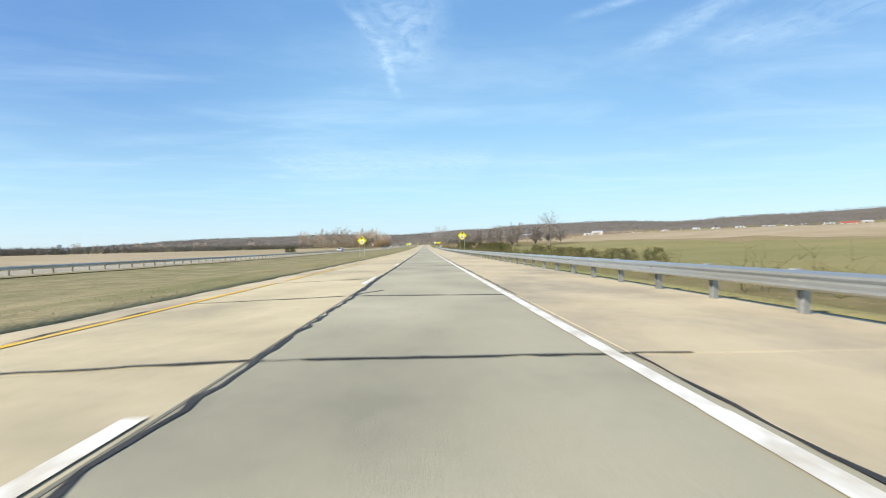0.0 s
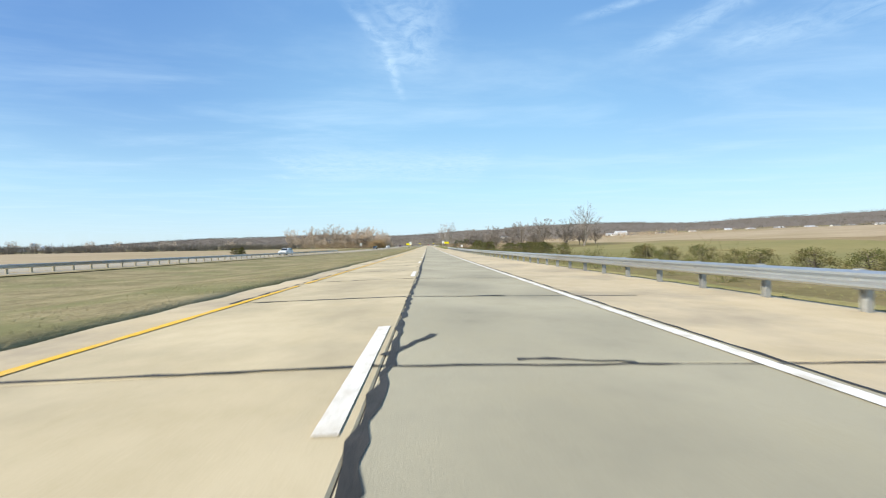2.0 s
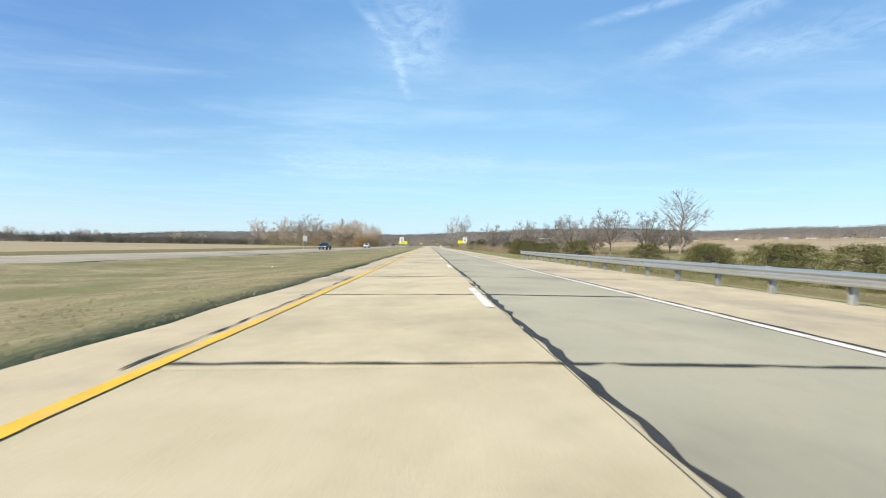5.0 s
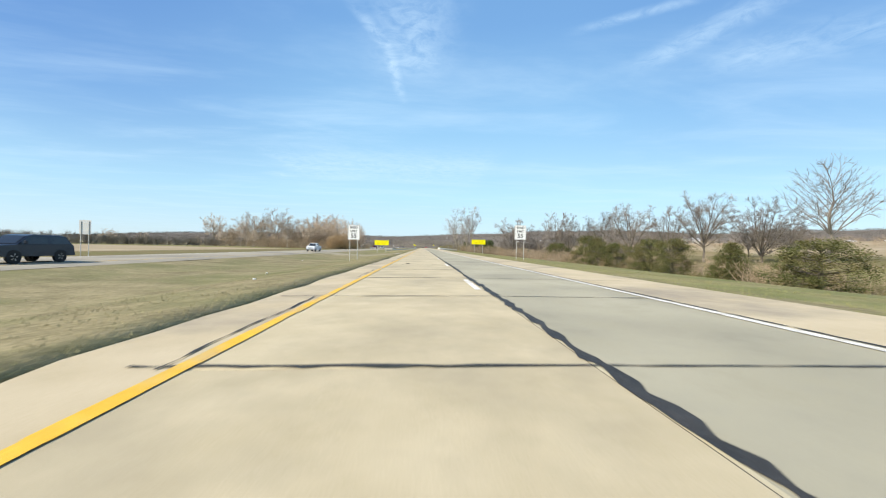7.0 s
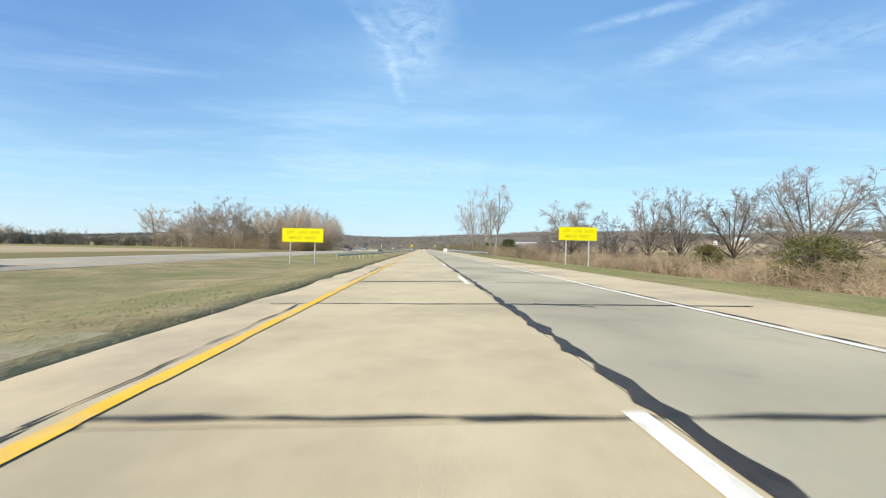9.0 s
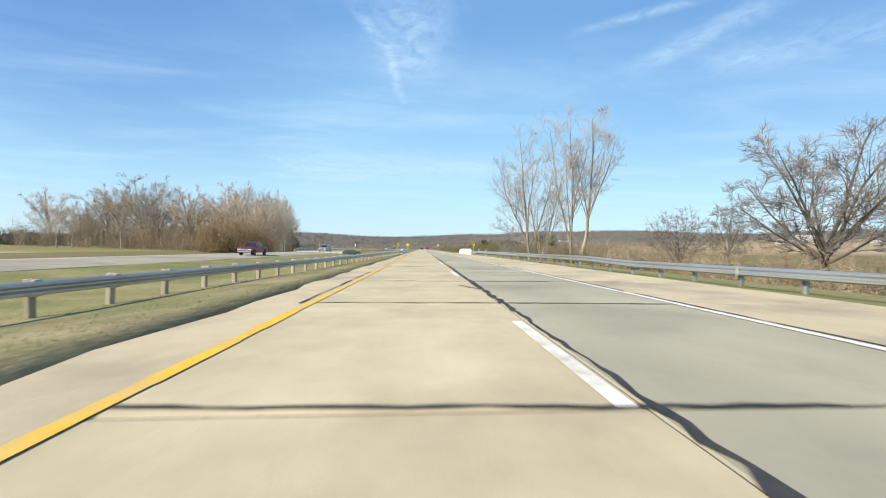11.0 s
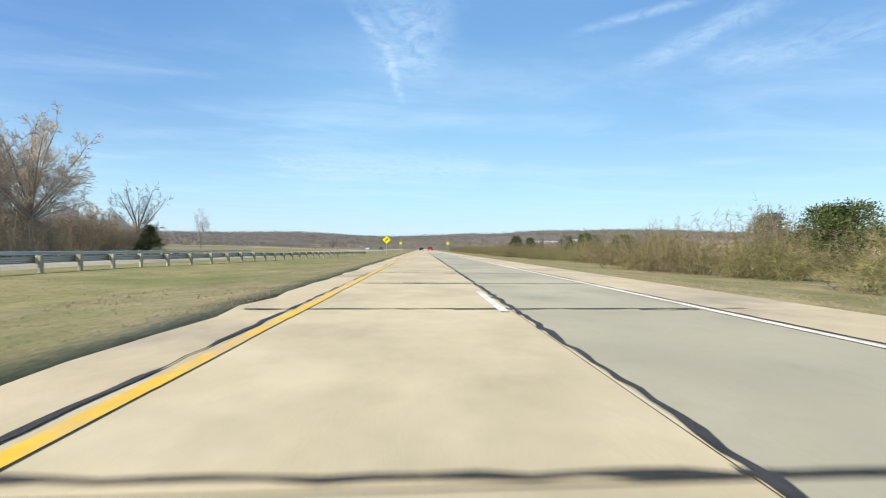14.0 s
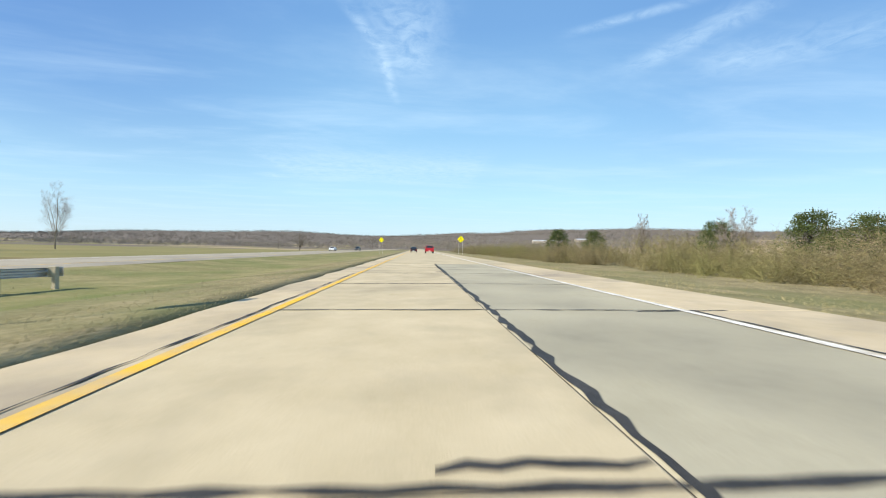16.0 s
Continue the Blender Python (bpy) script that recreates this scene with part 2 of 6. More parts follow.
M = {
    "lane_tan": surface("lane_tan", (.43, .362, .228), (.565, .485, .33), 1.2, 0.9, bump=.25, grain=70, stain=(.36, .31, .21), stain_scale=.35, vary=.05),
    "lane_grey": surface("lane_grey", (.335, .308, .218), (.452, .418, .31), 1.2, 0.88, bump=.25, grain=70, stain=(.25, .235, .175), stain_scale=.3, vary=.045),
    "shoulder": surface("shoulder", (.445, .367, .232), (.575, .485, .335), .9, 0.92, bump=.3, grain=60, stain=(.31, .265, .2), stain_scale=.3, vary=.05),
    "old_road": surface("old_road", (.3, .27, .21), (.4, .36, .28), .6, .9, grain=30, stain=(.24, .22, .18), stain_scale=.12),
    "joint": surface("joint", (.06, .055, .045), (.12, .1, .08), 3, .9),
    "tar": surface("tar", (.018, .017, .015), (.06, .055, .05), 3, .6, bump=.4, grain=20),
    "white_line": surface("white_line", (.6, .58, .52), (.85, .84, .8), 6, .75, grain=50, stain=(.5, .45, .36), stain_scale=2.5),
    "yellow_line": surface("yellow_line", (.62, .37, .03), (.8, .5, .05), 5, .75, grain=40, stain=(.5, .38, .2), stain_scale=1.2),
    "grass": surface("grass", (.14, .12, .062), (.36, .305, .175), .5, .95, bump=.8, grain=5, stain=(.16, .165, .07), stain_scale=.16, spec=.1),
    "grass_blade": surface("grass_blade", (.24, .21, .105), (.41, .355, .205), .3, .8, bump=0, grain=3, stain=(.29, .28, .12), stain_scale=.1, island=.25, spec=.15),
    "grass_green": surface("grass_green", (.16, .15, .065), (.32, .28, .14), .5, .95, bump=.8, grain=5, stain=(.14, .165, .055), stain_scale=.16, spec=.1),
    "blade_green": surface("blade_green", (.19, .195, .075), (.35, .335, .16), .3, .8, bump=0, grain=3, stain=(.22, .25, .08), stain_scale=.15, island=.25, spec=.15),
    "field_tan": surface("field_tan", (.3, .235, .155), (.42, .345, .235), .05, .95, grain=.8, stain=(.27, .22, .12), stain_scale=.01, spec=.1),
    "field_green": surface("field_green", (.17, .165, .065), (.24, .215, .095), .04, .95, grain=.6, stain=(.26, .22, .1), stain_scale=.012, spec=.1),
    "field_brown": surface("field_brown", (.2, .15, .085), (.3, .235, .135), .05, .95, grain=.7, stain=(.2, .19, .07), stain_scale=.015, spec=.1),
    "rough_ground": surface("rough_ground", (.13, .11, .05), (.24, .19, .1), .3, .95, bump=1.0, grain=3, stain=(.15, .15, .05), stain_scale=.06, spec=.1),
    "wood_floor": surface("wood_floor", (.12, .103, .086), (.185, .16, .134), .1, .95, grain=1.0, spec=.1),
    "gravel": surface("gravel", (.27, .235, .17), (.43, .38, .29), 1.5, .95, bump=.8, grain=14, stain=(.2, .19, .1), stain_scale=.4, spec=.1),
    "barrier": surface("barrier", (.7, .68, .63), (.8, .785, .735), .8, .85, bump=.15, grain=30, stain=(.64, .62, .56), stain_scale=.5),
    "barrier_old": surface("barrier_old", (.33, .31, .26), (.52, .5, .43), .8, .9, bump=.3, grain=30, stain=(.2, .17, .12), stain_scale=.7),
    "steel": surface("steel", (.46, .48, .49), (.62, .64, .64), 1.2, .4, .8, .05, 20, stain=(.4, .38, .34), stain_scale=.6, stretch_xyz=(1, .15, 1)),
    "steel_post": surface("steel_post", (.24, .25, .25), (.4, .41, .4), 2, .6, .3, .1, 25, vary=.15),
    "timber": surface("timber", (.34, .3, .21), (.54, .48, .35), 3, .9, bump=.4, grain=30, vary=.2, stretch_xyz=(1, 1, .2)),
    "sign_yellow": surface("sign_yellow", (.9, .8, .0), (.95, .86, .0), .8, .45, bump=0, grain=10),
    "sign_white": surface("sign_white", (.82, .82, .8), (.9, .9, .88), 1, .45, bump=0, grain=10),
    "sign_back": surface("sign_back", (.5, .51, .5), (.66, .67, .66), 2, .5, .3, 0, 10),
    "legend_black": surface("legend_black", (.012, .012, .012), (.03, .03, .03), 5, .5, bump=0),
    # lettering colour pulled towards the panel's yellow to imitate glare
    "legend_glare_paled": surface("legend_glare_paled", (.66, .52, .0), (.72, .57, .01), 5, .5, bump=0),
    "galv": surface("galv", (.5, .49, .46), (.66, .65, .6), 3, .5, .4, .05, 20),
    "bark": surface("bark", (.085, .072, .057), (.19, .162, .13), 2.5, .95, bump=.8, grain=18, stretch_xyz=(1, 1, .25), vary=.15),
    "bark_pale": surface("bark_pale", (.38, .34, .28), (.58, .53, .45), 2, .9, bump=.5, grain=14, stretch_xyz=(1, 1, .4), stain=(.2, .17, .13), stain_scale=.9, vary=.12),
    "bark_tan": surface("bark_tan", (.25, .22, .165), (.42, .375, .29), 2, .9, bump=.5, grain=14, stretch_xyz=(1, 1, .4), stain=(.15, .125, .09), stain_scale=.9, vary=.14),
    "twig": surface("twig", (.17, .15, .13), (.3, .265, .232), .4, .9, bump=0, grain=3, vary=.18),
    "bark_warm": surface("bark_warm", (.25, .205, .15), (.42, .355, .275), 2.5, .95, bump=.6, grain=18, stretch_xyz=(1, 1, .25), vary=.2),
    "twig_warm": surface("twig_warm", (.44, .36, .275), (.64, .535, .43), .4, .9, bump=0, grain=3, vary=.2),
    "willow": surface("willow", (.34, .245, .135), (.56, .415, .245), .3, .9, bump=0, grain=2, island=.3),
    "twig_pale": surface("twig_pale", (.28, .258, .245), (.43, .398, .38), .4, .9, bump=0, grain=3, vary=.12),
    "scrub": surface("scrub", (.17, .136, .083), (.34, .275, .17), .25, .9, bump=0, grain=2, stain=(.25, .235, .11), stain_scale=.12, island=.35),
    "scrub_green": surface("scrub_green", (.13, .115, .05), (.27, .235, .11), .25, .9, bump=0, grain=2, stain=(.13, .165, .05), stain_scale=.3, island=.35),
    "scrub_olive": surface("scrub_olive", (.15, .125, .07), (.31, .262, .15), .25, .9, bump=0, grain=2, stain=(.23, .23, .085), stain_scale=.1, island=.35),
    "bark_grey": surface("bark_grey", (.17, .15, .125), (.34, .305, .26), 2.5, .95, bump=.8, grain=18, stretch_xyz=(1, 1, .25)),
    "scrub_red": surface("scrub_red", (.34, .262, .18), (.54, .43, .305), .25, .9, bump=0, grain=2, stain=(.2, .15, .09), stain_scale=.12, island=.35),
    # base colour paled and greyed to stand in for distance haze
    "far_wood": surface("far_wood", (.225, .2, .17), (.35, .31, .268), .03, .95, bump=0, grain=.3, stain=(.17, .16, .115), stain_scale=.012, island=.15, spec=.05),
    "hill_twig": surface("hill_twig", (.125, .11, .097), (.2, .176, .155), .03, .95, bump=0, grain=.3, stain=(.14, .13, .1), stain_scale=.012, island=.12, spec=.05),
    "cedar": surface("cedar", (.075, .088, .032), (.19, .19, .072), .5, .85, bump=0, grain=4, stain=(.15, .115, .055), stain_scale=.5, island=.25, spec=.15),
    "pine": surface("pine", (.04, .062, .022), (.11, .14, .048), .5, .85, bump=0, grain=4, island=.4, spec=.15),
    "wall_white": surface("wall_white", (.7, .69, .66), (.82, .81, .78), .3, .7, bump=0, grain=2),
    "wall_tan": surface("wall_tan", (.45, .4, .32), (.58, .52, .43), .3, .8, bump=0, grain=2, vary=.2),
    "roof_dark": surface("roof_dark", (.1, .095, .09), (.18, .17, .16), .5, .8, bump=0, grain=2),
    "roof_red": surface("roof_red", (.4, .07, .05), (.5, .1, .07), .5, .7, bump=0, grain=2),
    "roof_pale": surface("roof_pale", (.5, .52, .54), (.65, .66, .67), .5, .4, .3, 0, 2),
    "rubber": surface("rubber", (.015, .015, .015), (.03, .03, .03), 5, .8, bump=0),
    "alloy": surface("alloy", (.45, .45, .46), (.6, .6, .61), 5, .3, .8, 0),
    "chrome": surface("chrome", (.6, .6, .61), (.7, .7, .71), 5, .2, .9, 0),
    "glass_dark": surface("glass_dark", (.015, .02, .024), (.03, .036, .04), 2, .08, 0, 0, spec=.6),
    "lamp_clear": surface("lamp_clear", (.6, .62, .64), (.75, .76, .77), 5, .15, 0, 0, spec=.6),
    "lamp_red": surface("lamp_red", (.35, .01, .01), (.45, .02, .015), 5, .2, 0, 0, spec=.6),
    "paint_navy": surface("paint_navy", (.018, .024, .036), (.025, .032, .045), .5, .22, .3, 0, spec=.6),
    "paint_white": surface("paint_white", (.68, .69, .7), (.76, .77, .78), .5, .25, 0, 0, spec=.6),
    "paint_maroon": surface("paint_maroon", (.16, .015, .025), (.21, .022, .032), .5, .25, .2, 0, spec=.6),
    "paint_grey": surface("paint_grey", (.28, .3, .32), (.36, .38, .4), .5, .28, .5, 0, spec=.6),
    "paint_red": surface("paint_red", (.42, .012, .02), (.5, .02, .03), .5, .25, .1, 0, spec=.6),
    "paint_black": surface("paint_black", (.015, .016, .018), (.025, .026, .028), .5, .25, .2, 0, spec=.6),
}


# ---- building helpers ----
class Shape:
    """Vertices and faces of one mesh, with a material slot for each face."""

    def __init__(self):
        self.v, self.f, self.s = [], [], []

    def add(self, v, f, slot=0):
        k = len(self.v)
        self.v += [tuple(p) for p in v]
        self.f += [tuple(i + k for i in q) for q in f]
        self.s += [slot] * len(f)
        return self

    def box(self, x0, x1, y0, y1, z0, z1, c=0.0, slot=0):
        """A box with its edges chamfered by c."""
        if c <= 0:
            v = [(x, y, z) for x in (x0, x1) for y in (y0, y1) for z in (z0, z1)]
            return self.add(v, [(0, 1, 3, 2), (4, 6, 7, 5), (0, 4, 5, 1), (2, 3, 7, 6), (0, 2, 6, 4), (1, 5, 7, 3)], slot)
        v, f = [], []
        idx = {}
        X, Y, Z = (x0, x1), (y0, y1), (z0, z1)
        for i in (0, 1):
            for j in (0, 1):
                for k in (0, 1):
                    sx, sy, sz = (1 - 2 * i) * c, (1 - 2 * j) * c, (1 - 2 * k) * c
                    for a, p in enumerate(((X[i], Y[j] + sy, Z[k] + sz), (X[i] + sx, Y[j], Z[k] + sz), (X[i] + sx, Y[j] + sy, Z[k]))):
                        idx[i, j, k, a] = len(v)
                        v.append(p)
        for i in (0, 1):
            q = [idx[i, j, k, 0] for j, k in ((0, 0), (0, 1), (1, 1), (1, 0))]
            f.append(q if i == 0 else q[::-1])
            q = [idx[j, i, k, 1] for j, k in ((0, 0), (1, 0), (1, 1), (0, 1))]
            f.append(q if i == 0 else q[::-1])
            q = [idx[j, k, i, 2] for j, k in ((0, 0), (0, 1), (1, 1), (1, 0))]
            f.append(q if i == 0 else q[::-1])
        for i in (0, 1):
            for j in (0, 1):
                f.append([idx[i, j, 0, 0], idx[i, j, 1, 0], idx[i, j, 1, 1], idx[i, j, 0, 1]])
                f.append([idx[i, 0, j, 0], idx[i, 1, j, 0], idx[i, 1, j, 2], idx[i, 0, j, 2]])
                f.append([idx[0, i, j, 1], idx[1, i, j, 1], idx[1, i, j, 2], idx[0, i, j, 2]])
                for k in (0, 1):
                    f.append([idx[i, j, k, 0], idx[i, j, k, 1], idx[i, j, k, 2]])
        return self.add(v, f, slot)

    def tube(self, pts, radii, sides=6, slot=0, cap=False):
        pts = [Vector(p) for p in pts]
        v, f = [], []
        ref = None
        for i, p in enumerate(pts):
            d = (pts[min(i + 1, len(pts) - 1)] - pts[max(i - 1, 0)])
            d = d.normalized() if d.length > 1e-9 else Vector((0, 0, 1))
            a = d.orthogonal().normalized() if ref is None else (ref - d * ref.dot(d)).normalized()
            ref = a
            b = d.cross(a)
            for k in range(sides):
                t = 2 * math.pi * k / sides
                v.append(p + (a * math.cos(t) + b * math.sin(t)) * radii[i])
        for i in range(len(pts) - 1):
            for k in range(sides):
                q = (k + 1) % sides
                f.append((i * sides + k, i * sides + q, (i + 1) * sides + q, (i + 1) * sides + k))
        if cap:
            f.append(tuple(range(sides))[::-1])
            f.append(tuple(range((len(pts) - 1) * sides, len(pts) * sides)))
        return self.add(v, f, slot)

    def data(self, name, *mats, smooth=False):
        """The mesh, its doubled corners joined."""
        me = bpy.data.meshes.new(name)
        me.from_pydata(self.v, [], self.f)
        for m in mats:
            me.materials.append(M[m])
        bm = bmesh.new()
        bm.from_mesh(me)
        if len(self.v) < 20000:
            bmesh.ops.remove_doubles(bm, verts=bm.verts, dist=1e-5)
        bmesh.ops.recalc_face_normals(bm, faces=bm.faces)
        bm.to_mesh(me)
        bm.free()
        if smooth:
            me.polygons.foreach_set("use_smooth", [True] * len(me.polygons))
        return me


def raw(name, v, f, mat, smooth=False):
    """A large mesh straight from arrays."""
    me = bpy.data.meshes.new(name)
    v, f = np.asarray(v, float), np.asarray(f, int)
    me.from_pydata(v.tolist(), [], f.tolist())
    me.materials.append(M[mat])
    if smooth:
        me.polygons.foreach_set("use_smooth", [True] * len(me.polygons))
    return me


def thing(name, label, category, group="", at=(0, 0, 0), turn=0.0, kind=""):
    ob = new(name)
    ob.empty_display_size = 0.3
    ob.matrix_basis = pose(*at, 0, 0, turn)
    return tagged(ob, label, category, group, kind)


def part(name, data, parent, label="", at=(0, 0, 0), rot=(0, 0, 0)):
    ob = new(name, data)
    ob.parent = parent
    ob.matrix_basis = pose(*at, *rot)
    return tagged(ob, label)


def smooth01(t):
    t = max(0.0, min(1.0, t))
    return t * t * (3 - 2 * t)


def lerp_table(x, table):
    for (a, p), (b, q) in zip(table, table[1:]):
        if x <= b:
            return p + (q - p) * max(0.0, (x - a) / (b - a))
    return table[-1][1]


# ---- lie of the land ----
EDGE_L = -4.95


def edge_r(y):
    """The outer edge of the right shoulder."""
    return 8.25 if y < 209 else 6.7 if y < 389 else 7.85 if y < 479.5 else 6.25

RIDGE = [(-180, 30), (-95, 25), (-60, 5), (-46, 8), (-40, 28), (-34, 40), (-20, 57), (-8, 57), (0, 60), (8, 62), (27, 84), (39, 66), (48, 78), (70, 82), (110, 70), (180, 30)]


def opp_mid(y):
    return -28.8 - 8.7 * smooth01((265 - y) / 120)


def land(x, y):
    om = opp_mid(y)
    er = edge_r(y)
    if EDGE_L <= x <= er:
        z = crown(x, y) - grade(y) - 0.22
    elif x > er:
        deep = 0.55 + 1.9 * smooth01((475 - y) / 45) + 1.6 * smooth01((215 - y) / 40)
        z = lerp_table(x - er, [(0, fall(8, y) * er - .03), (1.2, fall(8, y) * er - .08), (3.5, -.12), (10, -.1 - .16 * deep), (18, -.1 - .45 * deep), (27, -deep), (40, -deep - .2), (4500, -deep - .2)])
        z += 14.0 * smooth01((x - 42) / 330) + .018 * max(0.0, min(x, 900) - 330)
    elif x > om + 6.5:
        u = (EDGE_L - x) / (EDGE_L - om - 6.5)
        full = 1 - smooth01((y - 478) / 25) * smooth01((600 - y) / 45)
        z = lerp_table(u, [(0, fall(-1, y) * EDGE_L - .02), (.1, -.26), (.38, -.5 - .3 * full), (.7, -.42 - .38 * full), (1, -.44 - .06 * full)])
    elif x > om - 6.5:
        z = -0.75
    else:
        z = lerp_table(om - 6.5 - x, [(0, -.55), (8, -1.3), (60, -1.4), (4500, -1.4)])
    z += grade(y) * smooth01((260 - abs(x)) / 180)
    # creek under the bridges
    off = abs(y - (472.0 - 0.95 * x)) / 1.38
    if -140 < x < 120:
        z -= 3.2 * smooth01((7.5 - off) / 4.0)
    dx, dy = x, y - 300
    d = math.hypot(dx, dy)
    if d > 750:
        az = math.degrees(math.atan2(dx, dy))
        z += lerp_table(az, RIDGE) * 1.38 * smooth01((d - 750) / 1900) * (0.9 + 0.25 * noise.noise((x / 420, y / 420, 3.1)))
    return z + 0.06 * noise.noise((x * .13, y * .13, 0)) * (1 if x < EDGE_L - 1.5 or x > er + 1.5 else 0)


def spaced(lo, hi, fine_lo, fine_hi, step, grow):
    a = list(np.arange(fine_lo, fine_hi + .01, step))
    s = step
    while a[-1] < hi:
        s *= grow
        a.append(min(a[-1] + s, hi))
    s = step
    while a[0] > lo:
        s *= grow
        a.insert(0, max(a[0] - s, lo))
    return a


def build_ground():
    xs = spaced(-4600, 4600, -40, 40, 1.3, 1.12)
    xs = sorted(set([round(x, 3) for x in xs] + [EDGE_L, EDGE_L - .02] + [e + o for e in (6.25, 6.7, 7.85, 8.25) for o in (0, .02)]))
    ys = spaced(-900, 4600, -40, 640, 4.0, 1.12)
    v = [(x, y, land(x, y)) for y in ys for x in xs]
    nx = len(xs)
    f, s = [], []
    for j in range(len(ys) - 1):
        yc = (ys[j] + ys[j + 1]) / 2
        for i in range(nx - 1):
            xc = (xs[i] + xs[i + 1]) / 2
            f.append((j * nx + i, j * nx + i + 1, (j + 1) * nx + i + 1, (j + 1) * nx + i))
            d = math.hypot(xc, yc - 300)
            if -50 < xc < 26 and yc < 850:
                k = 4 if xc > 9 and yc < 205 else 6 if (xc > 8 and yc < 480) or (xc < -9.5 and yc > 365) else 0
            elif d > 1150:
                k = 5
            elif abs(xc) < 600 and yc > 800:
                q = noise.noise((xc / 110, yc / 90, 5))
                k = 5 if xc > 0 or q > .02 else 2 if q > -.16 else 1
            elif xc < 0:
                k = 1 if xc < -75 and yc < 470 else 4 if xc > -75 else 2
                if yc > 620 and -400 < xc:
                    k = 2
            elif xc < 60:
                k = 4
            elif xc + .12 * yc < 188:
                k = 2 if yc < 330 else 4
            elif xc + .12 * yc < 208:
                k = 3
            elif xc - .1 * yc < 330:
                k = 1
            elif xc < 620:
                k = 3 if noise.noise((xc / 120, yc / 200, 8)) > .1 else 1
            else:
                k = (2, 3, 1)[int(xc / 130 + yc / 300) % 3]
            s.append(k)
    me = bpy.data.meshes.new("ground")
    me.from_pydata(v, [], f)
    for m in ("grass", "field_tan", "field_green", "field_brown", "rough_ground", "wood_floor", "grass_green"):
        me.materials.append(M[m])
    me.polygons.foreach_set("material_index", s)
    me.polygons.foreach_set("use_smooth", [True] * len(f))
    tagged(new("ground", me), "grass verges, farm fields and wooded hills", "ground", kind="structure")


build_ground()


# ---- carriageway: base, markings and seals here, slabs at the end of the file ----
SLAB, JOINT_AT = 5.01, 28.8
road = thing("road_1", "two-lane concrete carriageway with tarred joints and worn markings", "road", kind="structure")


def sloped(x0, x1, y0, y1, lift, thick=0.0, sh=None, slot=0):
    sh = sh or Shape()
    xs = [x0, x1] if x0 * x1 >= 0 else [x0, 0.0, x1]
    n = max(1, math.ceil((y1 - y0) / (SLAB if y1 < 620 else 40)))
    for k in range(n):
        ya, yb = y0 + (y1 - y0) * k / n, y0 + (y1 - y0) * (k + 1) / n
        for a, b in zip(xs, xs[1:]):
            top = [(a, ya, crown(a, ya) + lift), (b, ya, crown(b, ya) + lift), (b, yb, crown(b, yb) + lift), (a, yb, crown(a, yb) + lift)]
            if thick:
                low = [(p[0], p[1], p[2] - thick) for p in top]
                sh.add(top + low, [(0, 1, 2, 3), (0, 4, 5, 1), (1, 5, 6, 2), (2, 6, 7, 3), (3, 7, 4, 0)], slot)
            else:
                sh.add(top, [(0, 1, 2, 3)], slot)
    return sh


def on_road(x, y, lift=0.0):
    """Place and turn for a flat piece lying on the road."""
    return (x, y, crown(x, y) + lift), (math.degrees(math.atan(grade_slope(y))), -math.degrees(math.atan(fall(x, y))), 0)


part("joint_bed", sloped(-3.75, 6.2, -60, 619, -0.012, .2).data("joint_bed", "joint"), road)
part("far_pavement", sloped(-3.72, 6.2, 590, 1500, 0.0, .1).data("far_pavement", "lane_tan"), road)
part("near_pavement", sloped(-3.72, 8.2, -60, -2, 0.0, .1).data("near_pavement", "lane_tan"), road)
rng = random.Random(4)


def ragged(x0, y0, x1, y1, width, step, wob, lift, breaks=0.0, sh=None, grow=None):
    """A tar seal: a strip that wanders and swells."""
    sh = sh or Shape()
    L = math.hypot(x1 - x0, y1 - y0)
    n = max(2, int(L / step))
    ux, uy = (x1 - x0) / L, (y1 - y0) / L
    prev, w = None, 0.0
    for i in range(n + 1):
        u = i / n
        o = rng.uniform(-wob, wob)
        hw = width / 2 * rng.uniform(.5, 1.5)
        if rng.random() < breaks:
            hw *= .25
        cx, cy = x0 + ux * L * u - uy * o, y0 + uy * L * u + ux * o
        a, b = (cx - uy * hw, cy + ux * hw), (cx + uy * hw, cy - ux * hw)
        if prev:
            q = [prev[0], prev[1], b, a]
            sh.add([(p[0], p[1], crown(p[0], p[1]) + lift + .002) for p in q], [(0, 1, 2, 3)])
        prev = (a, b)
    return sh


def wander(y):
    return 0.022 * math.sin(y * .31) + 0.016 * math.sin(y * .77 + 1)


# seal along the middle joint
mid = Shape()
for k in range(-1, 118):
    y0 = JOINT_AT + (k - 6) * SLAB
    if 452 < y0 < 482:
        continue
    w = rng.choice((.06, .08, .1, .12, .09) if y0 < 225 else (.08, .1, .14, .16, .1))
    ragged(.12 + wander(y0), y0, .12 + wander(y0 + SLAB), y0 + SLAB, w, .22, .035, .006, .08, mid)
    if rng.random() < .35:
        yy = y0 + rng.uniform(0, 4)
        ragged(.05, yy, .05 + rng.uniform(-.7, .7), yy + rng.uniform(.3, 1.2), .07, .15, .03, .0065, 0, mid)
part("lane_joint_seal", mid.data("lane_joint_seal", "tar"), road, "black tar seal along the lane joint")
side = Shape()
for k in range(-6, 112):
    y0 = JOINT_AT + k * SLAB
    if rng.random() < .8:
        ragged(3.86, y0, 3.86, y0 + SLAB, .05, .3, .02, .006, .25, side)
    if rng.random() < .6:
        ragged(-3.86, y0, -3.86, y0 + SLAB, rng.choice((.03, .04, .06)), .3, .03, .006, .35, side)
part("edge_joint_seal", side.data("edge_joint_seal", "tar"), road, "broken tar seals along the edge joints")
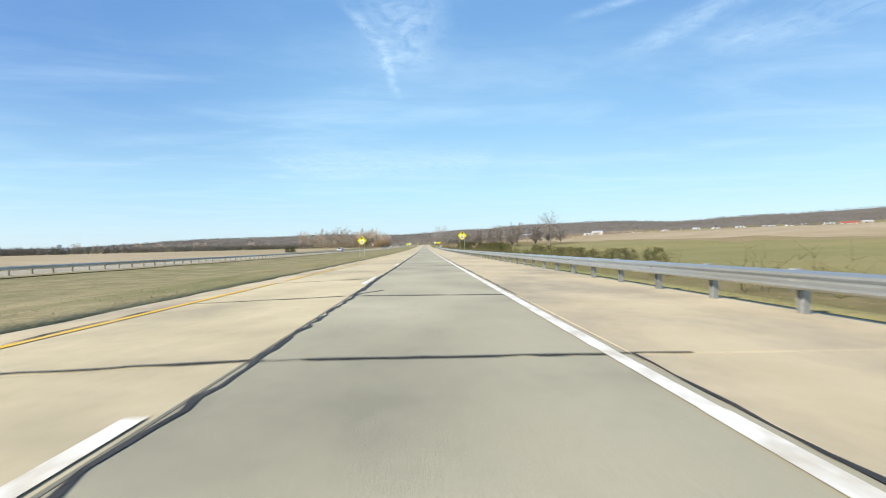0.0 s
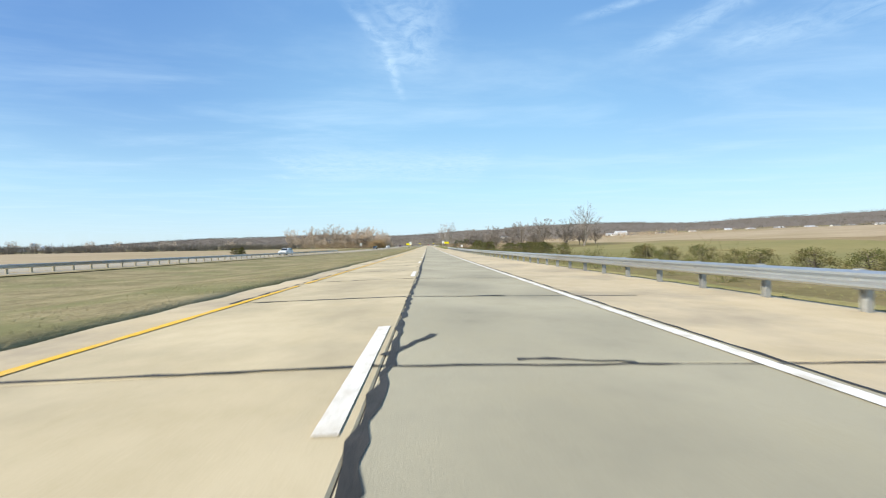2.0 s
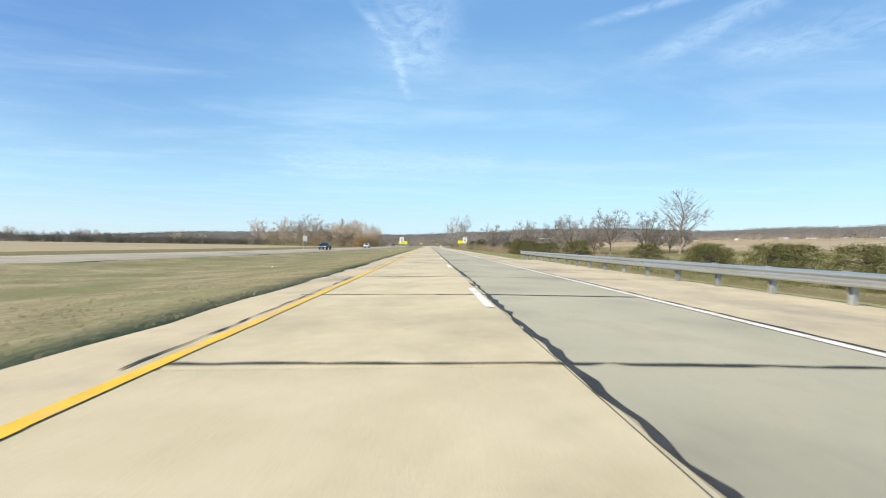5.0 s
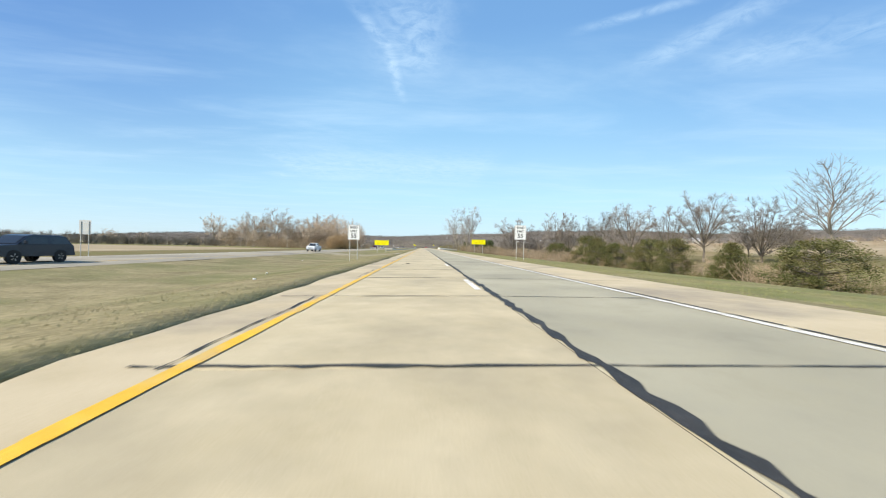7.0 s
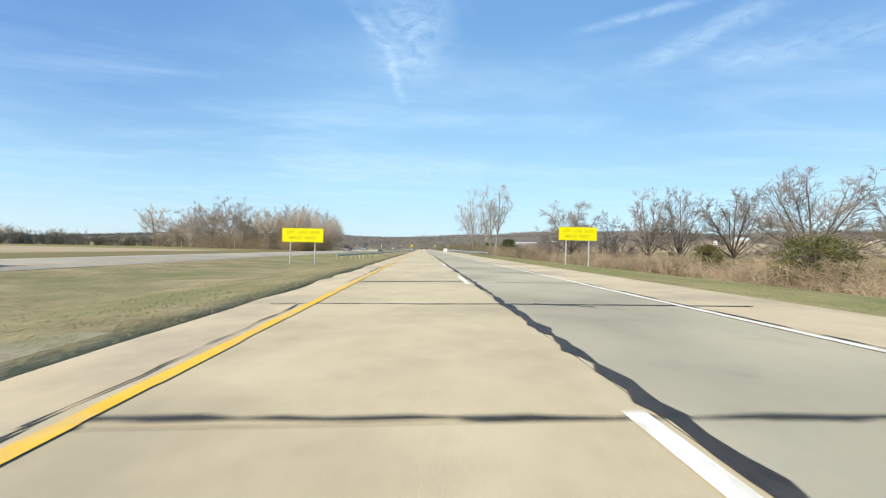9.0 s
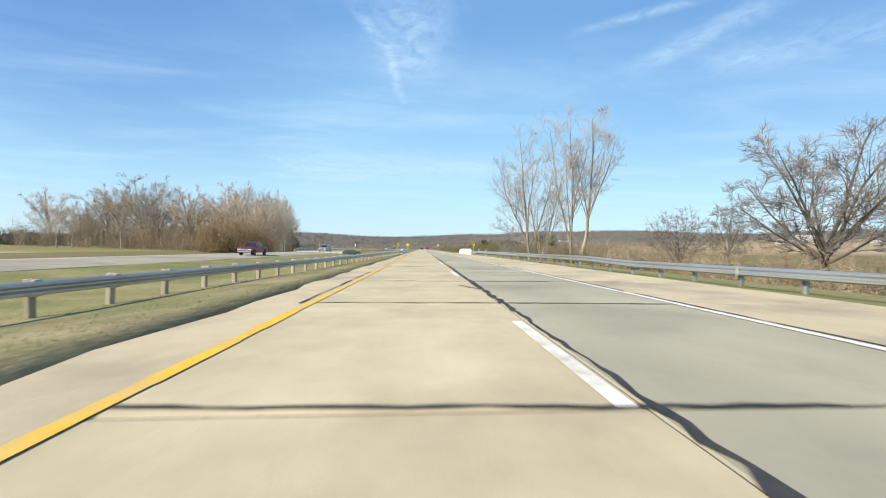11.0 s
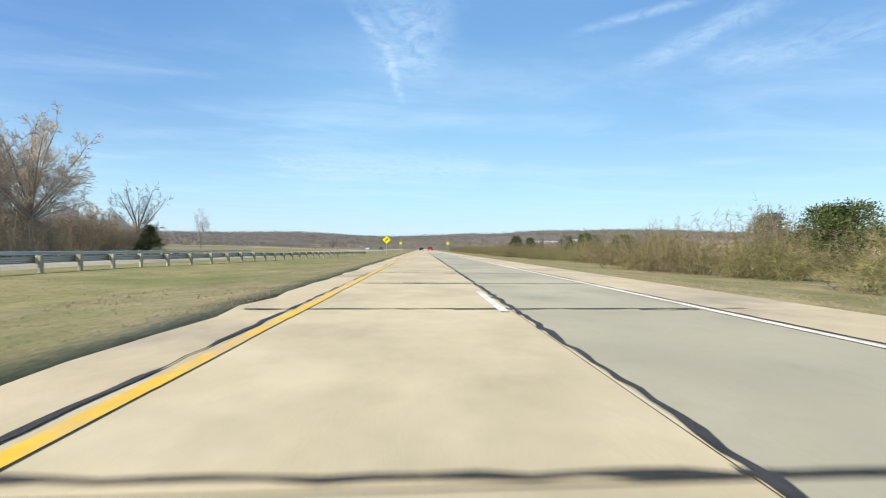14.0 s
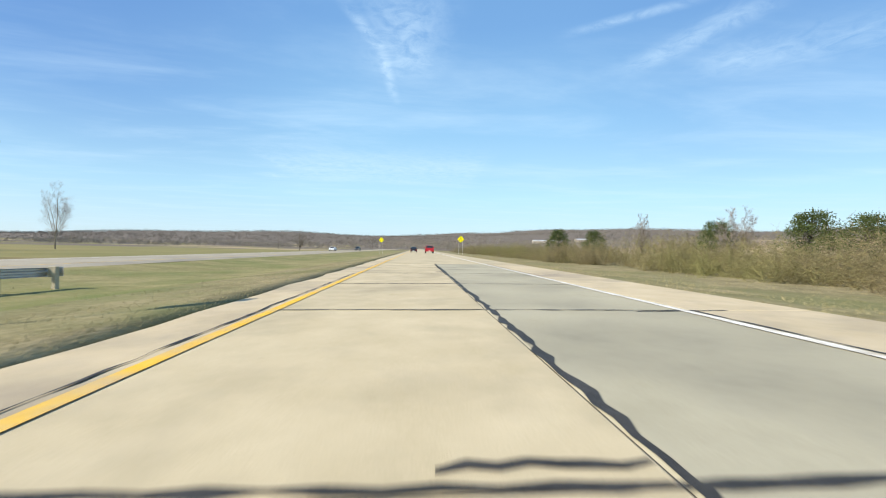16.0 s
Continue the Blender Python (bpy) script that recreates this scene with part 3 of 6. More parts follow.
for k in range(-6, 112):
    y0 = JOINT_AT + k * SLAB + rng.uniform(-.04, .04)
    if 450 < y0 < 490:
        continue
    dy = rng.uniform(-.1, .05)
    sh = Shape()
    xl, xr = -3.7 if rng.random() < .6 else rng.uniform(-4.8, -4), rng.choice((3.6, 3.8, 5.2, 5.9, 4.5))
    ragged(xl, y0 + .12, 0, y0, rng.choice((.05, .06, .07, .1)), .25, .018, .005, .06, sh)
    if rng.random() < .88:
        ragged(0, y0, xr, y0 + dy, rng.choice((.045, .055, .065, .08)), .25, .018, .005, .08, sh)
    if rng.random() < .3:
        xx = rng.uniform(-3.6, 3.4)
        ragged(xx - .5, y0 + rng.uniform(-.3, .3), xx + .6, y0 + rng.uniform(-.3, .3), .06, .15, .04, .0055, 0, sh)
    part("joint_seal", sh.data("joint_seal", "tar"), road, "tar-sealed joint across the road")


def worn_strip(x0, x1, y0, y1, lift, step, gap):
    sh = Shape()
    y = y0
    while y < y1:
        e = min(y + step, y1)
        if rng.random() > gap:
            sloped(x0 + rng.uniform(-.012, .012), x1 + rng.uniform(-.012, .012), y, e, lift, 0, sh)
        y = e
    return sh


part("edge_line", worn_strip(3.57, 3.74, -60, 1500, .012, 1.6, 0).data("edge_line", "white_line"), road, "solid white edge line")
yl = worn_strip(-3.72, -3.56, -60, 460, .012, .7, .012)
part("yellow_line", yl.data("yellow_line", "yellow_line"), road, "worn yellow edge line")
part("yellow_line", worn_strip(-3.72, -3.55, 460, 1500, .012, 1.5, .0).data("yellow_line", "yellow_line"), road, "yellow edge line")
DASH_AT, CYCLE = 14.7, 12.19
dash_me = Shape().add([(-.08, -3.05, 0), (.08, -3.05, 0), (.08, 0, 0), (-.08, 0, 0)], [(0, 1, 2, 3)]).data("lane_dash", "white_line")
for k in range(-3, 41):
    y0 = DASH_AT + k * CYCLE
    if y0 > 452:
        y0 += 0.2
    part("lane_dash", dash_me, road, "white dash between the lanes", *on_road(-.1 + wander(y0) * .5, y0, .011))
# skewed deck joints of the bridge
for ya, yb in ((454.6, 467.4), (476.2, 488.6)):
    for o in (0, .55):
        sh = Shape()
        ragged(7.1, ya + o, -5.6, yb + o, .05, .4, .01, .006, 0, sh)
        part("deck_joint", sh.data("deck_joint", "tar"), road, "skewed joint of the bridge deck")
# left shoulder: patched concrete with a crumbled edge
ls = Shape()
y = -60.0
rng2 = random.Random(9)
prev = -4.85
while y < 1500:
    e = y + (1.2 if y < 600 else 30)
    nxt = -4.85 + (rng2.uniform(-.14, .12) if y < 600 else 0)
    ls.add([(-3.74, y, crown(-3.74, y) - .004), (-3.74, e, crown(-3.74, e) - .004), (nxt, e, crown(nxt, e) - .01), (prev, y, crown(prev, y) - .01), (nxt - .12, e, crown(nxt, e) - .15), (prev - .12, y, crown(prev, y) - .15)], [(0, 3, 2, 1), (3, 5, 4, 2)])
    prev, y = nxt, e
part("left_shoulder", ls.data("left_shoulder", "shoulder"), road, "narrow concrete shoulder with a crumbled edge")

# opposite carriageway
ys2 = [-300 + 15 * i for i in range(24)] + [60 + 6 * i for i in range(100)] + [660 + 40 * i for i in range(22)]
prof = [(-6.2, -.62), (-5.4, -.5), (-.2, -.44), (0, -.43), (.2, -.44), (4.6, -.5), (5.6, -.62)]
ov, of = [], []
for yy in ys2:
    for a, z in prof:
        ov.append((opp_mid(yy) + a, yy, z + grade(yy)))
for j in range(len(ys2) - 1):
    for i in range(len(prof) - 1):
        k = len(prof)
        of.append((j * k + i, j * k + i + 1, (j + 1) * k + i + 1, (j + 1) * k + i))
road2 = thing("road_2", "opposite carriageway of pale weathered concrete", "road", kind="structure")
part("pavement", raw("pavement", ov, of, "old_road"), road2)
for a, mat, lab in ((-3.66, "white_line", "white edge line"), (3.66, "yellow_line", "yellow edge line")):
    v = [(opp_mid(yy) + a + o, yy, -.49) for yy in ys2 for o in (-.08, .08)]
    v = [(x, yy, -.44 - .0125 * 3.7 + .012 + grade(yy)) for x, yy, z in v]
    part("edge_line", raw("edge_line", v, [(2 * j, 2 * j + 1, 2 * j + 3, 2 * j + 2) for j in range(len(ys2) - 1)], mat), road2, lab)
# gravel strip along the opposite guardrail and the median crossover
gv = [(opp_mid(yy) + o, yy, land(opp_mid(yy) + o, yy) + .07) for yy in range(-60, 200, 4) for o in (4.4, 6.2, 8.6)]
tagged(new("gravel_strip", raw("gravel_strip", gv, [(3 * j + i, 3 * j + i + 1, 3 * j + i + 4, 3 * j + i + 3) for j in range(64) for i in (0, 1)], "gravel")), "pale gravel strip beside the guardrail", "gravel", kind="structure")
cv, cf = [], []
cx = [EDGE_L + .1 - 1.36 * i for i in range(14)]
for i, x in enumerate(cx):
    flare = 6.0 * max(0, 1 - i / 4.0) + 5.0 * max(0, 1 - (13 - i) / 3.0)
    shift = 316 + .75 * (i if i > 2 else 1) 
    for j in range(7):
        yy = shift - 4 - flare * .6 + (8 + flare * 1.4) * j / 6 + rng2.uniform(-.4, .4) * (j in (0, 6))
        cv.append((x, yy, max(land(x, yy) + .05, -.72 + .2 * (abs(i - 6.5) / 6.5)) + (.02 if 0 < j < 6 else -.25) + (.03 if i == 0 else 0)))
for i in range(13):
    for j in range(6):
        cf.append((i * 7 + j, i * 7 + j + 1, (i + 1) * 7 + j + 1, (i + 1) * 7 + j))
tagged(new("crossover", raw("crossover", cv, cf, "gravel", True)), "gravel crossover through the grass median", "crossover", kind="structure")


# ---- guardrails ----
BEAM = [(0, -.156), (.02, -.15), (.08, -.112), (.08, -.07), (.012, -.022), (.012, .022), (.08, .07), (.08, .112), (.02, .15), (0, .156)]


def guardrail(name, label, line, face, post_kind, step=1.905, top=.74, base=None, ends=(True, True), deep_from=None):
    """A W-beam rail along a line of (x, y); face: +1 or -1, the side (in x) to which its ridges look."""
    rail = thing(name, label, "guardrail", "guardrails")
    pts, acc = [], [0.0]
    for p, q in zip(line, line[1:]):
        acc.append(acc[-1] + math.hypot(q[0] - p[0], q[1] - p[1]))

    def along(s):
        for i in range(len(line) - 1):
            if s <= acc[i + 1] or i == len(line) - 2:
                u = (s - acc[i]) / (acc[i + 1] - acc[i])
                p, q = line[i], line[i + 1]
                d = Vector((q[0] - p[0], q[1] - p[1], 0)).normalized()
                return p[0] + (q[0] - p[0]) * u, p[1] + (q[1] - p[1]) * u, d

    foot = base or (lambda x, y: land(x, y))
    n = max(2, round(acc[-1] / step))
    # the beam, lapped in lengths of two bays
    lap = 2
    for i0 in range(0, n, lap):
        sh = Shape()
        i1 = min(n, i0 + lap)
        rows = []
        for i in (i0, i1):
            s = acc[-1] * i / n + (0.12 if i == i1 and i1 < n else 0)
            x, y, d = along(min(s, acc[-1]))
            o = Vector((d.y, -d.x, 0)) * face * (1 if d.y >= 0 else -1)
            z = foot(x, y) + top - .16
            lift = .004 if (i0 // lap) % 2 else 0.0
            rows.append([(x + o.x * (.2 + a + lift), y + o.y * (.2 + a + lift), z + b) for a, b in BEAM])
        k = len(BEAM)
        for back in (0.0, .012):
            r = [[(p[0] - face * back, p[1], p[2]) for p in rr] for rr in rows]
            sh.add(r[0] + r[1], [(j, j + 1, k + j + 1, k + j) for j in range(k - 1)])
        sh.add(list(sh.v), [(j, k + j, 3 * k + j, 2 * k + j) for j in (0, k - 1)])
        panel = sh.data("rail_panel", "steel")
        part("rail_panel", panel, rail, "galvanised corrugated steel panel")
        if deep_from and rows[0][0][1] >= deep_from:
            part("rail_panel", panel, rail, "lower corrugated panel beside the parapet", (-face * .003, 0, -.2))
    if post_kind == "timber":
        ps = Shape().box(-.075, .075, -.08, .08, -.6, top + .04, .015)
        bs = Shape().box(.075, .21, -.075, .075, top - .34, top + .03, .012)
        mats = "timber", "timber"
    else:
        ps = Shape().box(-.05, .07, -.055, -.045, -.35, top - .02).box(-.05, .07, .045, .055, -.35, top - .02).box(0, .02, -.05, .05, -.35, top - .02)
        bs = Shape().box(.07, .21, -.05, .05, top - .33, top + .015, .008)
        mats = "steel_post", "steel_post"
    pm, bmesh_data = ps.data("post", mats[0]), bs.data("blockout", mats[1])
    for i in range(n + 1):
        x, y, d = along(acc[-1] * i / n)
        lean = rng.uniform(-1.5, 1.5)
        turn = math.degrees(math.atan2(d.y, d.x)) - 90 + (0 if face * (1 if d.y >= 0 else -1) > 0 else 180)
        p = part("post", pm, rail, "weathered timber post" if post_kind == "timber" else "steel post", (x, y, foot(x, y)), (lean, rng.uniform(-1, 1), turn))
        part("blockout", bmesh_data, p)
    for use, i in zip(ends, (0, n)):
        if use:
            x, y, d = along(acc[-1] * i / n)
            es = Shape()
            z = foot(x, y) + top - .16
            sgn = -1 if i == 0 else 1
            o = Vector((d.y, -d.x, 0)) * face * (1 if d.y >= 0 else -1)
            arc = [(.0, 0), (.18, .03), (.3, .1), (.33, .2), (.28, .28)]
            v = []
            for s, t in arc:
                for zz in (-.17, .17):
                    v.append((x + d.x * s * sgn + o.x * (.26 - t), y + d.y * s * sgn + o.y * (.26 - t), z + zz))
            es.add(v, [(2 * j, 2 * j + 1, 2 * j + 3, 2 * j + 2) for j in range(4)])
            part("end_shoe", es.data("end_shoe", "steel"), rail, "rounded rail end")
    return rail


on_slab = lambda x, y: crown(min(x, 8.25), y) - .02
guardrail("guardrail", "long galvanised guardrail on steel posts beside the shoulder", [(7.85, -40), (7.85, 196), (8.0, 206), (8.35, 214)], -1, "steel", base=on_slab)
guardrail("guardrail", "galvanised guardrail on steel posts leading to the bridge", [(11.0, 390), (9.2, 400), (8.2, 412), (8.0, 430), (7.55, 456.5)], -1, "steel", base=lambda x, y: crown(7.8, y) - (.02 if x < 8.5 else .14), ends=(True, False), deep_from=448)
guardrail("guardrail", "galvanised guardrail on timber posts in the median", [(-13.4, 371), (-10.6, 388), (-8.9, 408), (-7.7, 426), (-6.6, 445), (-5.95, 468.6)], 1, "timber", base=lambda x, y: blend(y, [(371, -.72), (390, -.6), (409, -.5), (427, -.41), (444, -.3), (468, -.24)]), ends=(True, False), deep_from=459)
guardrail("guardrail", "guardrail on timber posts along the opposite carriageway", [(opp_mid(y) + 4.7, y) for y in (-60, 0, 60, 120, 150, 175, 197)], 1, "timber", base=lambda x, y: -.5 + grade(y))
guardrail("guardrail", "weathered guardrail on timber posts in the grass median", [(-20.2, 496.5), (-18.7, 517), (-17.2, 524), (-15.6, 538), (-14.2, 550), (-13.8, 577.5)], -1, "timber", base=lambda x, y: max(land(x, y), -.75) + .02, ends=(False, True))
guardrail("guardrail", "guardrail on timber posts beyond the opposite carriageway", [(-35.0, 510.5), (-34.6, 540), (-34.4, 568.5)], 1, "timber", base=lambda x, y: -.62, ends=(False, True))


# ---- bridge parapets ----
def parapet(label, x0, y0, x1, y1, high, mat, z0, face):
    """A concrete barrier wall with sloped foot, chamfered top and ramped ends."""
    ob = thing("bridge_parapet", label, "parapet", "bridge parapets")
    prof = [(-.06, 0), (-.06, .08), (.0, .34), (.05, high), (.09, high + .03), (.27, high + .03), (.31, high), (.31, 0)]
    L = math.hypot(x1 - x0, y1 - y0)
    d = Vector((x1 - x0, y1 - y0, 0)) / L
    o = Vector((d.y, -d.x, 0)) * -face
    ends = 3.2
    stations = [0, ends, ends + .02] + [ends + (L - 2 * ends) * i / 4 for i in (1, 2, 3)] + [L - ends, L]
    sh, cap = Shape(), Shape()
    rows = []
    for s in stations:
        ramp = min(1.0, .72 + .28 * min(s, L - s) / ends)
        rows.append([(x0 + d.x * s + o.x * a, y0 + d.y * s + o.y * a, z0 - .3 + (b * ramp + .3 if b > 0 else 0)) for a, b in prof])
    k = len(prof)
    for i in range(len(rows) - 1):
        sh.add(rows[i] + rows[i + 1], [(j, (j + 1) % k, k + (j + 1) % k, k + j) for j in range(k)])
    sh.add(rows[0], [tuple(range(k))]).add(rows[-1], [tuple(range(k))])
    part("wall", sh.data("wall", mat), ob)
    for i in range(1, 5):
        fs = Shape()
        s = L * i / 5
        q = [(x0 + d.x * t + o.x * a, y0 + d.y * t + o.y * a, z0 + b) for t in (s - .005, s + .005) for a, b in ((-.064, .06), (-.004, .34), (.046, high * .97))]
        fs.add(q, [(0, 1, 4, 3), (1, 2, 5, 4)])
        part("construction_joint", fs.data("construction_joint", "barrier_old"), ob)


parapet("white concrete bridge parapet in full sun", 7.25, 456.0, 7.25, 477.4, 1.06, "barrier", crown(7.25, 465) - .01, -1)
parapet("white concrete bridge parapet, its road side in shade", -5.75, 468.3, -5.75, 488.3, .98, "barrier", crown(-5.75, 475) - .03, 1)
parapet("weathered grey parapet of the opposite bridge", -20.5, 478.3, -20.5, 496, .85, "barrier_old", -.6, -1)
parapet("weathered grey parapet beyond the opposite carriageway", -35.2, 490, -35.2, 510, .85, "barrier_old", -.55, 1)
deck = thing("bridge_deck", "concrete deck edges and abutments over the creek", "bridge", kind="structure")
ab = Shape()
for x0, x1, ya, yb in ((-6.15, 7.62, 468, 454), (-35.6, -20.1, 492, 478)):
    for t0, t1 in ((-1.2, .6), (19.5, 21.3)):
        ab.add([(x0, ya + t0, -4.5), (x0, ya + t1, -4.5), (x1, yb + t1, -4.5), (x1, yb + t0, -4.5), (x0, ya + t0, -.75), (x0, ya + t1, -.75), (x1, yb + t1, -.75), (x1, yb + t0, -.75)],
               [(0, 1, 2, 3), (4, 7, 6, 5), (0, 4, 5, 1), (1, 5, 6, 2), (2, 6, 7, 3), (3, 7, 4, 0)])
    ab.add([(x0, ya - 1, -.72), (x0, ya + 21, -.72), (x1, yb + 23, -.72), (x1, yb - 1, -.72), (x0, ya - 1, -.3), (x0, ya + 21, -.3), (x1, yb + 23, -.3), (x1, yb - 1, -.3)],
           [(0, 1, 2, 3), (4, 7, 6, 5), (0, 4, 5, 1), (1, 5, 6, 2), (2, 6, 7, 3), (3, 7, 4, 0)])
part("abutment", ab.data("abutment", "barrier_old"), deck)
# dry creek scrub hides the banks; a low terminal block on the parapet's near end
tb = thing("bridge_marker_post", "short white delineator post behind the guardrail", "post", "delineators", (8.6, 447.5, land(8.6, 447.5)))
part("stake", Shape().box(-.03, .03, -.01, .01, -.2, 1.1, .003).box(-.05, .05, -.014, -.0105, .8, 1.08).data("stake", "sign_white"), tb)
for x, y in ((8.15, 452.0), (8.6, 172.0)):
    copy_thing(tb, pose(x, y, max(land(x, y), -.7)))


# ---- signs ----
def lettering(text, size, mat, depth=.004):
    cu = bpy.data.curves.new("legend", "FONT")
    cu.body, cu.size, cu.align_x, cu.align_y, cu.extrude = text, size, "CENTER", "CENTER", depth
    cu.resolution_u, cu.offset = 3, size * .012
    ob = bpy.data.objects.new("legend", cu)
    scene.collection.objects.link(ob)
    me = bpy.data.meshes.new_from_object(ob.evaluated_get(bpy.context.evaluated_depsgraph_get()))
    bpy.data.objects.remove(ob)
    me.materials.clear()
    me.materials.append(M[mat])
    return me


def plate(w, h, r, thick=.006):
    """A rounded flat plate standing in x and z, its face at y = 0 towards -y."""
    pts = []
    for cx, cz, a in ((w / 2 - r, h / 2 - r, 0), (-w / 2 + r, h / 2 - r, 90), (-w / 2 + r, -h / 2 + r, 180), (w / 2 - r, -h / 2 + r, 270)):
        for i in range(5):
            t = radians(a + 22.5 * i)
            pts.append((cx + r * math.cos(t), cz + r * math.sin(t)))
    n = len(pts)
    v = [(x, 0, z) for x, z in pts] + [(x, thick, z) for x, z in pts]
    return Shape().add(v, [tuple(range(n)), tuple(range(n, 2 * n))[::-1]] + [(i, (i + 1) % n, n + (i + 1) % n, n + i) for i in range(n)])


def ring(w, h, r, t):
    """A thin border line just proud of a plate."""
    a, b = plate(w, h, r).v[:20], plate(w - 2 * t, h - 2 * t, max(r - t, .004)).v[:20]
    v = [(x, -.003, z) for x, y, z in a] + [(x, -.003, z) for x, y, z in b]
    return Shape().add(v, [(i, (i + 1) % 20, 20 + (i + 1) % 20, 20 + i) for i in range(20)])


def sign_posts(ob, xs, base_z, top_z, mat="galv", r=.028):
    for x in xs:
        sh = Shape().box(x - r, x + r, .012, .012 + 2 * r, base_z - .4, top_z, .008)
        part("post", sh.data("post", mat), ob, "galvanised steel post")


def diamond_parts(ob, side_m, z):
    part("panel", plate(side_m, side_m, .06).data("panel", "sign_yellow"), ob, "bright yellow diamond panel", (0, 0, z), (0, 45, 0))
    part("border", ring(side_m - .05, side_m - .05, .05, .02).data("border", "legend_black"), ob, "", (0, 0, z), (0, 45, 0))


def arrow(pts, y=-.004):
    return Shape().add([(x, y, z) for x, z in pts], [tuple(range(len(pts)))])


def speed_ahead(x, y, zc, foot, label):
    ob = thing("warning_sign", label, "road sign", "reduced speed signs", (x, y, 0))
    zc += grade(y)
    diamond_parts(ob, 1.22, zc)
    head = [(-.27, .42), (0, .72), (.27, .42), (.1, .44), (.1, .3), (-.1, .3), (-.1, .44)]
    part("arrow", arrow(head).data("arrow", "legend_black"), ob, "black arrow pointing up", (0, 0, zc))
    part("inset", plate(.56, .74, .03, .002).data("inset", "sign_white"), ob, "white speed limit panel", (0, -.004, zc - .16))
    part("legend", lettering("55", .46, "legend_black"), ob, "black numerals", (0, -.008, zc - .3), (90, 0, 0))
    for dz, w in ((.13, .36), (.05, .26)):
        part("small_writing", Shape().box(-w / 2, w / 2, -.0075, -.0065, -.02, .02).data("small_writing", "sign_back"), ob, "", (0, 0, zc - .1 + dz))
    sign_posts(ob, (-.42, .42), foot, zc - .3)


speed_ahead(8.75, 70.7, 3.12, land(8.75, 70.7), "yellow diamond speed warning sign on two posts behind guardrail")
speed_ahead(-9.75, 70.7, 2.55, land(-9.7, 70.7), "yellow diamond speed warning sign on two posts in the median")


def speed_limit(x, y, zc, label):
    ob = thing("speed_limit_sign", label, "road sign", "speed limit signs", (x, y, 0))
    part("panel", plate(1.32, 1.64, .06).data("panel", "sign_white"), ob, "white rectangular panel", (0, 0, zc))
    part("border", ring(1.24, 1.56, .05, .022).data("border", "legend_black"), ob, "", (0, 0, zc))
    for text, size, dz in (("SPEED", .32, .52), ("LIMIT", .32, .13), ("55", .65, -.4)):
        part("legend", lettering(text, size, "legend_black"), ob, "black lettering", (0, -.005, zc + dz), (90, 0, 0))
    sign_posts(ob, (-.42, .42), land(x, y), zc + .3)


speed_limit(9.36, 288.3, 2.95, "white rectangular speed limit sign on two posts by shoulder")
speed_limit(-9.24, 288.5, 2.55, "white rectangular speed limit sign on two posts in the median")


def lane_ends(x, y, zc, label):
    ob = thing("lane_ends_sign", label, "road sign", "lane ends signs", (x, y, 0))
    part("panel", plate(4.0, 1.37, .08).data("panel", "sign_yellow"), ob, "wide yellow panel", (0, 0, zc))
    part("border", ring(3.92, 1.29, .07, .02).data("border", "legend_glare_paled"), ob, "", (0, 0, zc))
    for text, dx, dz in (("LEFT", -1.16, .27), ("LANE", -.02, .27), ("ENDS", 1.16, .27), ("MERGE", -.72, -.27), ("RIGHT", .72, -.27)):
        part("legend", lettering(text, .38, "legend_glare_paled"), ob, "capital lettering paled as if in glare", (dx, -.005, zc + dz), (90, 0, 0))
    sign_posts(ob, (-1.2, 1.2), land(x, y), zc + .5, r=.05)


lane_ends(14.4, 355.5, 2.92, "wide yellow lane ends sign on two posts in grass verge")
lane_ends(-13.4, 355.5, 2.1, "wide yellow lane ends sign on two posts in the median")


def hazard(x, y, zc, lean_dir, label):
    ob = thing("object_marker", label, "road sign", "bridge object markers", (x, y, 0))
    w, h = .36, .98
    part("panel", plate(w, h, .03).data("panel", "sign_yellow"), ob, "yellow panel", (0, 0, zc))
    sh = Shape()
    for i in range(-3, 6):
        z0 = -h / 2 + i * .26
        zz = [(z0, -w / 2 + .01), (z0 + .13, -w / 2 + .01), (z0 + .13 + w * .95, w / 2 - .01), (z0 + w * .95, w / 2 - .01)]
        q = []
        for z, xx in zz:
            q.append((xx * lean_dir, -.003, max(-h / 2 + .01, min(h / 2 - .01, z))))
        if max(p[2] for p in q) - min(p[2] for p in q) > .06:
            sh.add(q, [(0, 1, 2, 3)])
    part("stripe", sh.data("stripe", "legend_black"), ob, "slanting black stripes", (0, 0, zc))
    sign_posts(ob, (0,), max(land(x, y), -.6), zc + .3)


hazard(-6.62, 466.8, 1.76, -1, "yellow and black striped object marker at the parapet end")
hazard(7.6, 454.8, 1.95, 1, "yellow and black striped object marker beside white parapet")


def marker_back(x, y, top, label):
    ob = thing("object_marker", label, "road sign", "bridge object markers", (x, y, 0))
    part("panel", plate(.3, .95, .03).data("panel", "sign_white"), ob, "plain white back", (0, 0, top - .48))
    sign_posts(ob, (0,), max(land(x, y), -.7), top - .1)


marker_back(-20.9, 498.5, 2.05, "white back of an object marker by the old parapet")
marker_back(-34.6, 511.5, 2.2, "white back of an object marker by the old parapet")


def merge_sign(x, y, zc, label):
    ob = thing("warning_sign", label, "road sign", "merge arrow signs", (x, y, 0))
    diamond_parts(ob, 1.22, zc)
    a = [(-.3, -.22), (-.2, -.32), (.12, .02), (.22, -.08), (.3, .3), (-.08, .22), (.02, .12)]
    part("arrow", arrow(a).data("arrow", "legend_black"), ob, "black slanting arrow", (0, 0, zc))
    sign_posts(ob, (0,), land(x, y), zc)


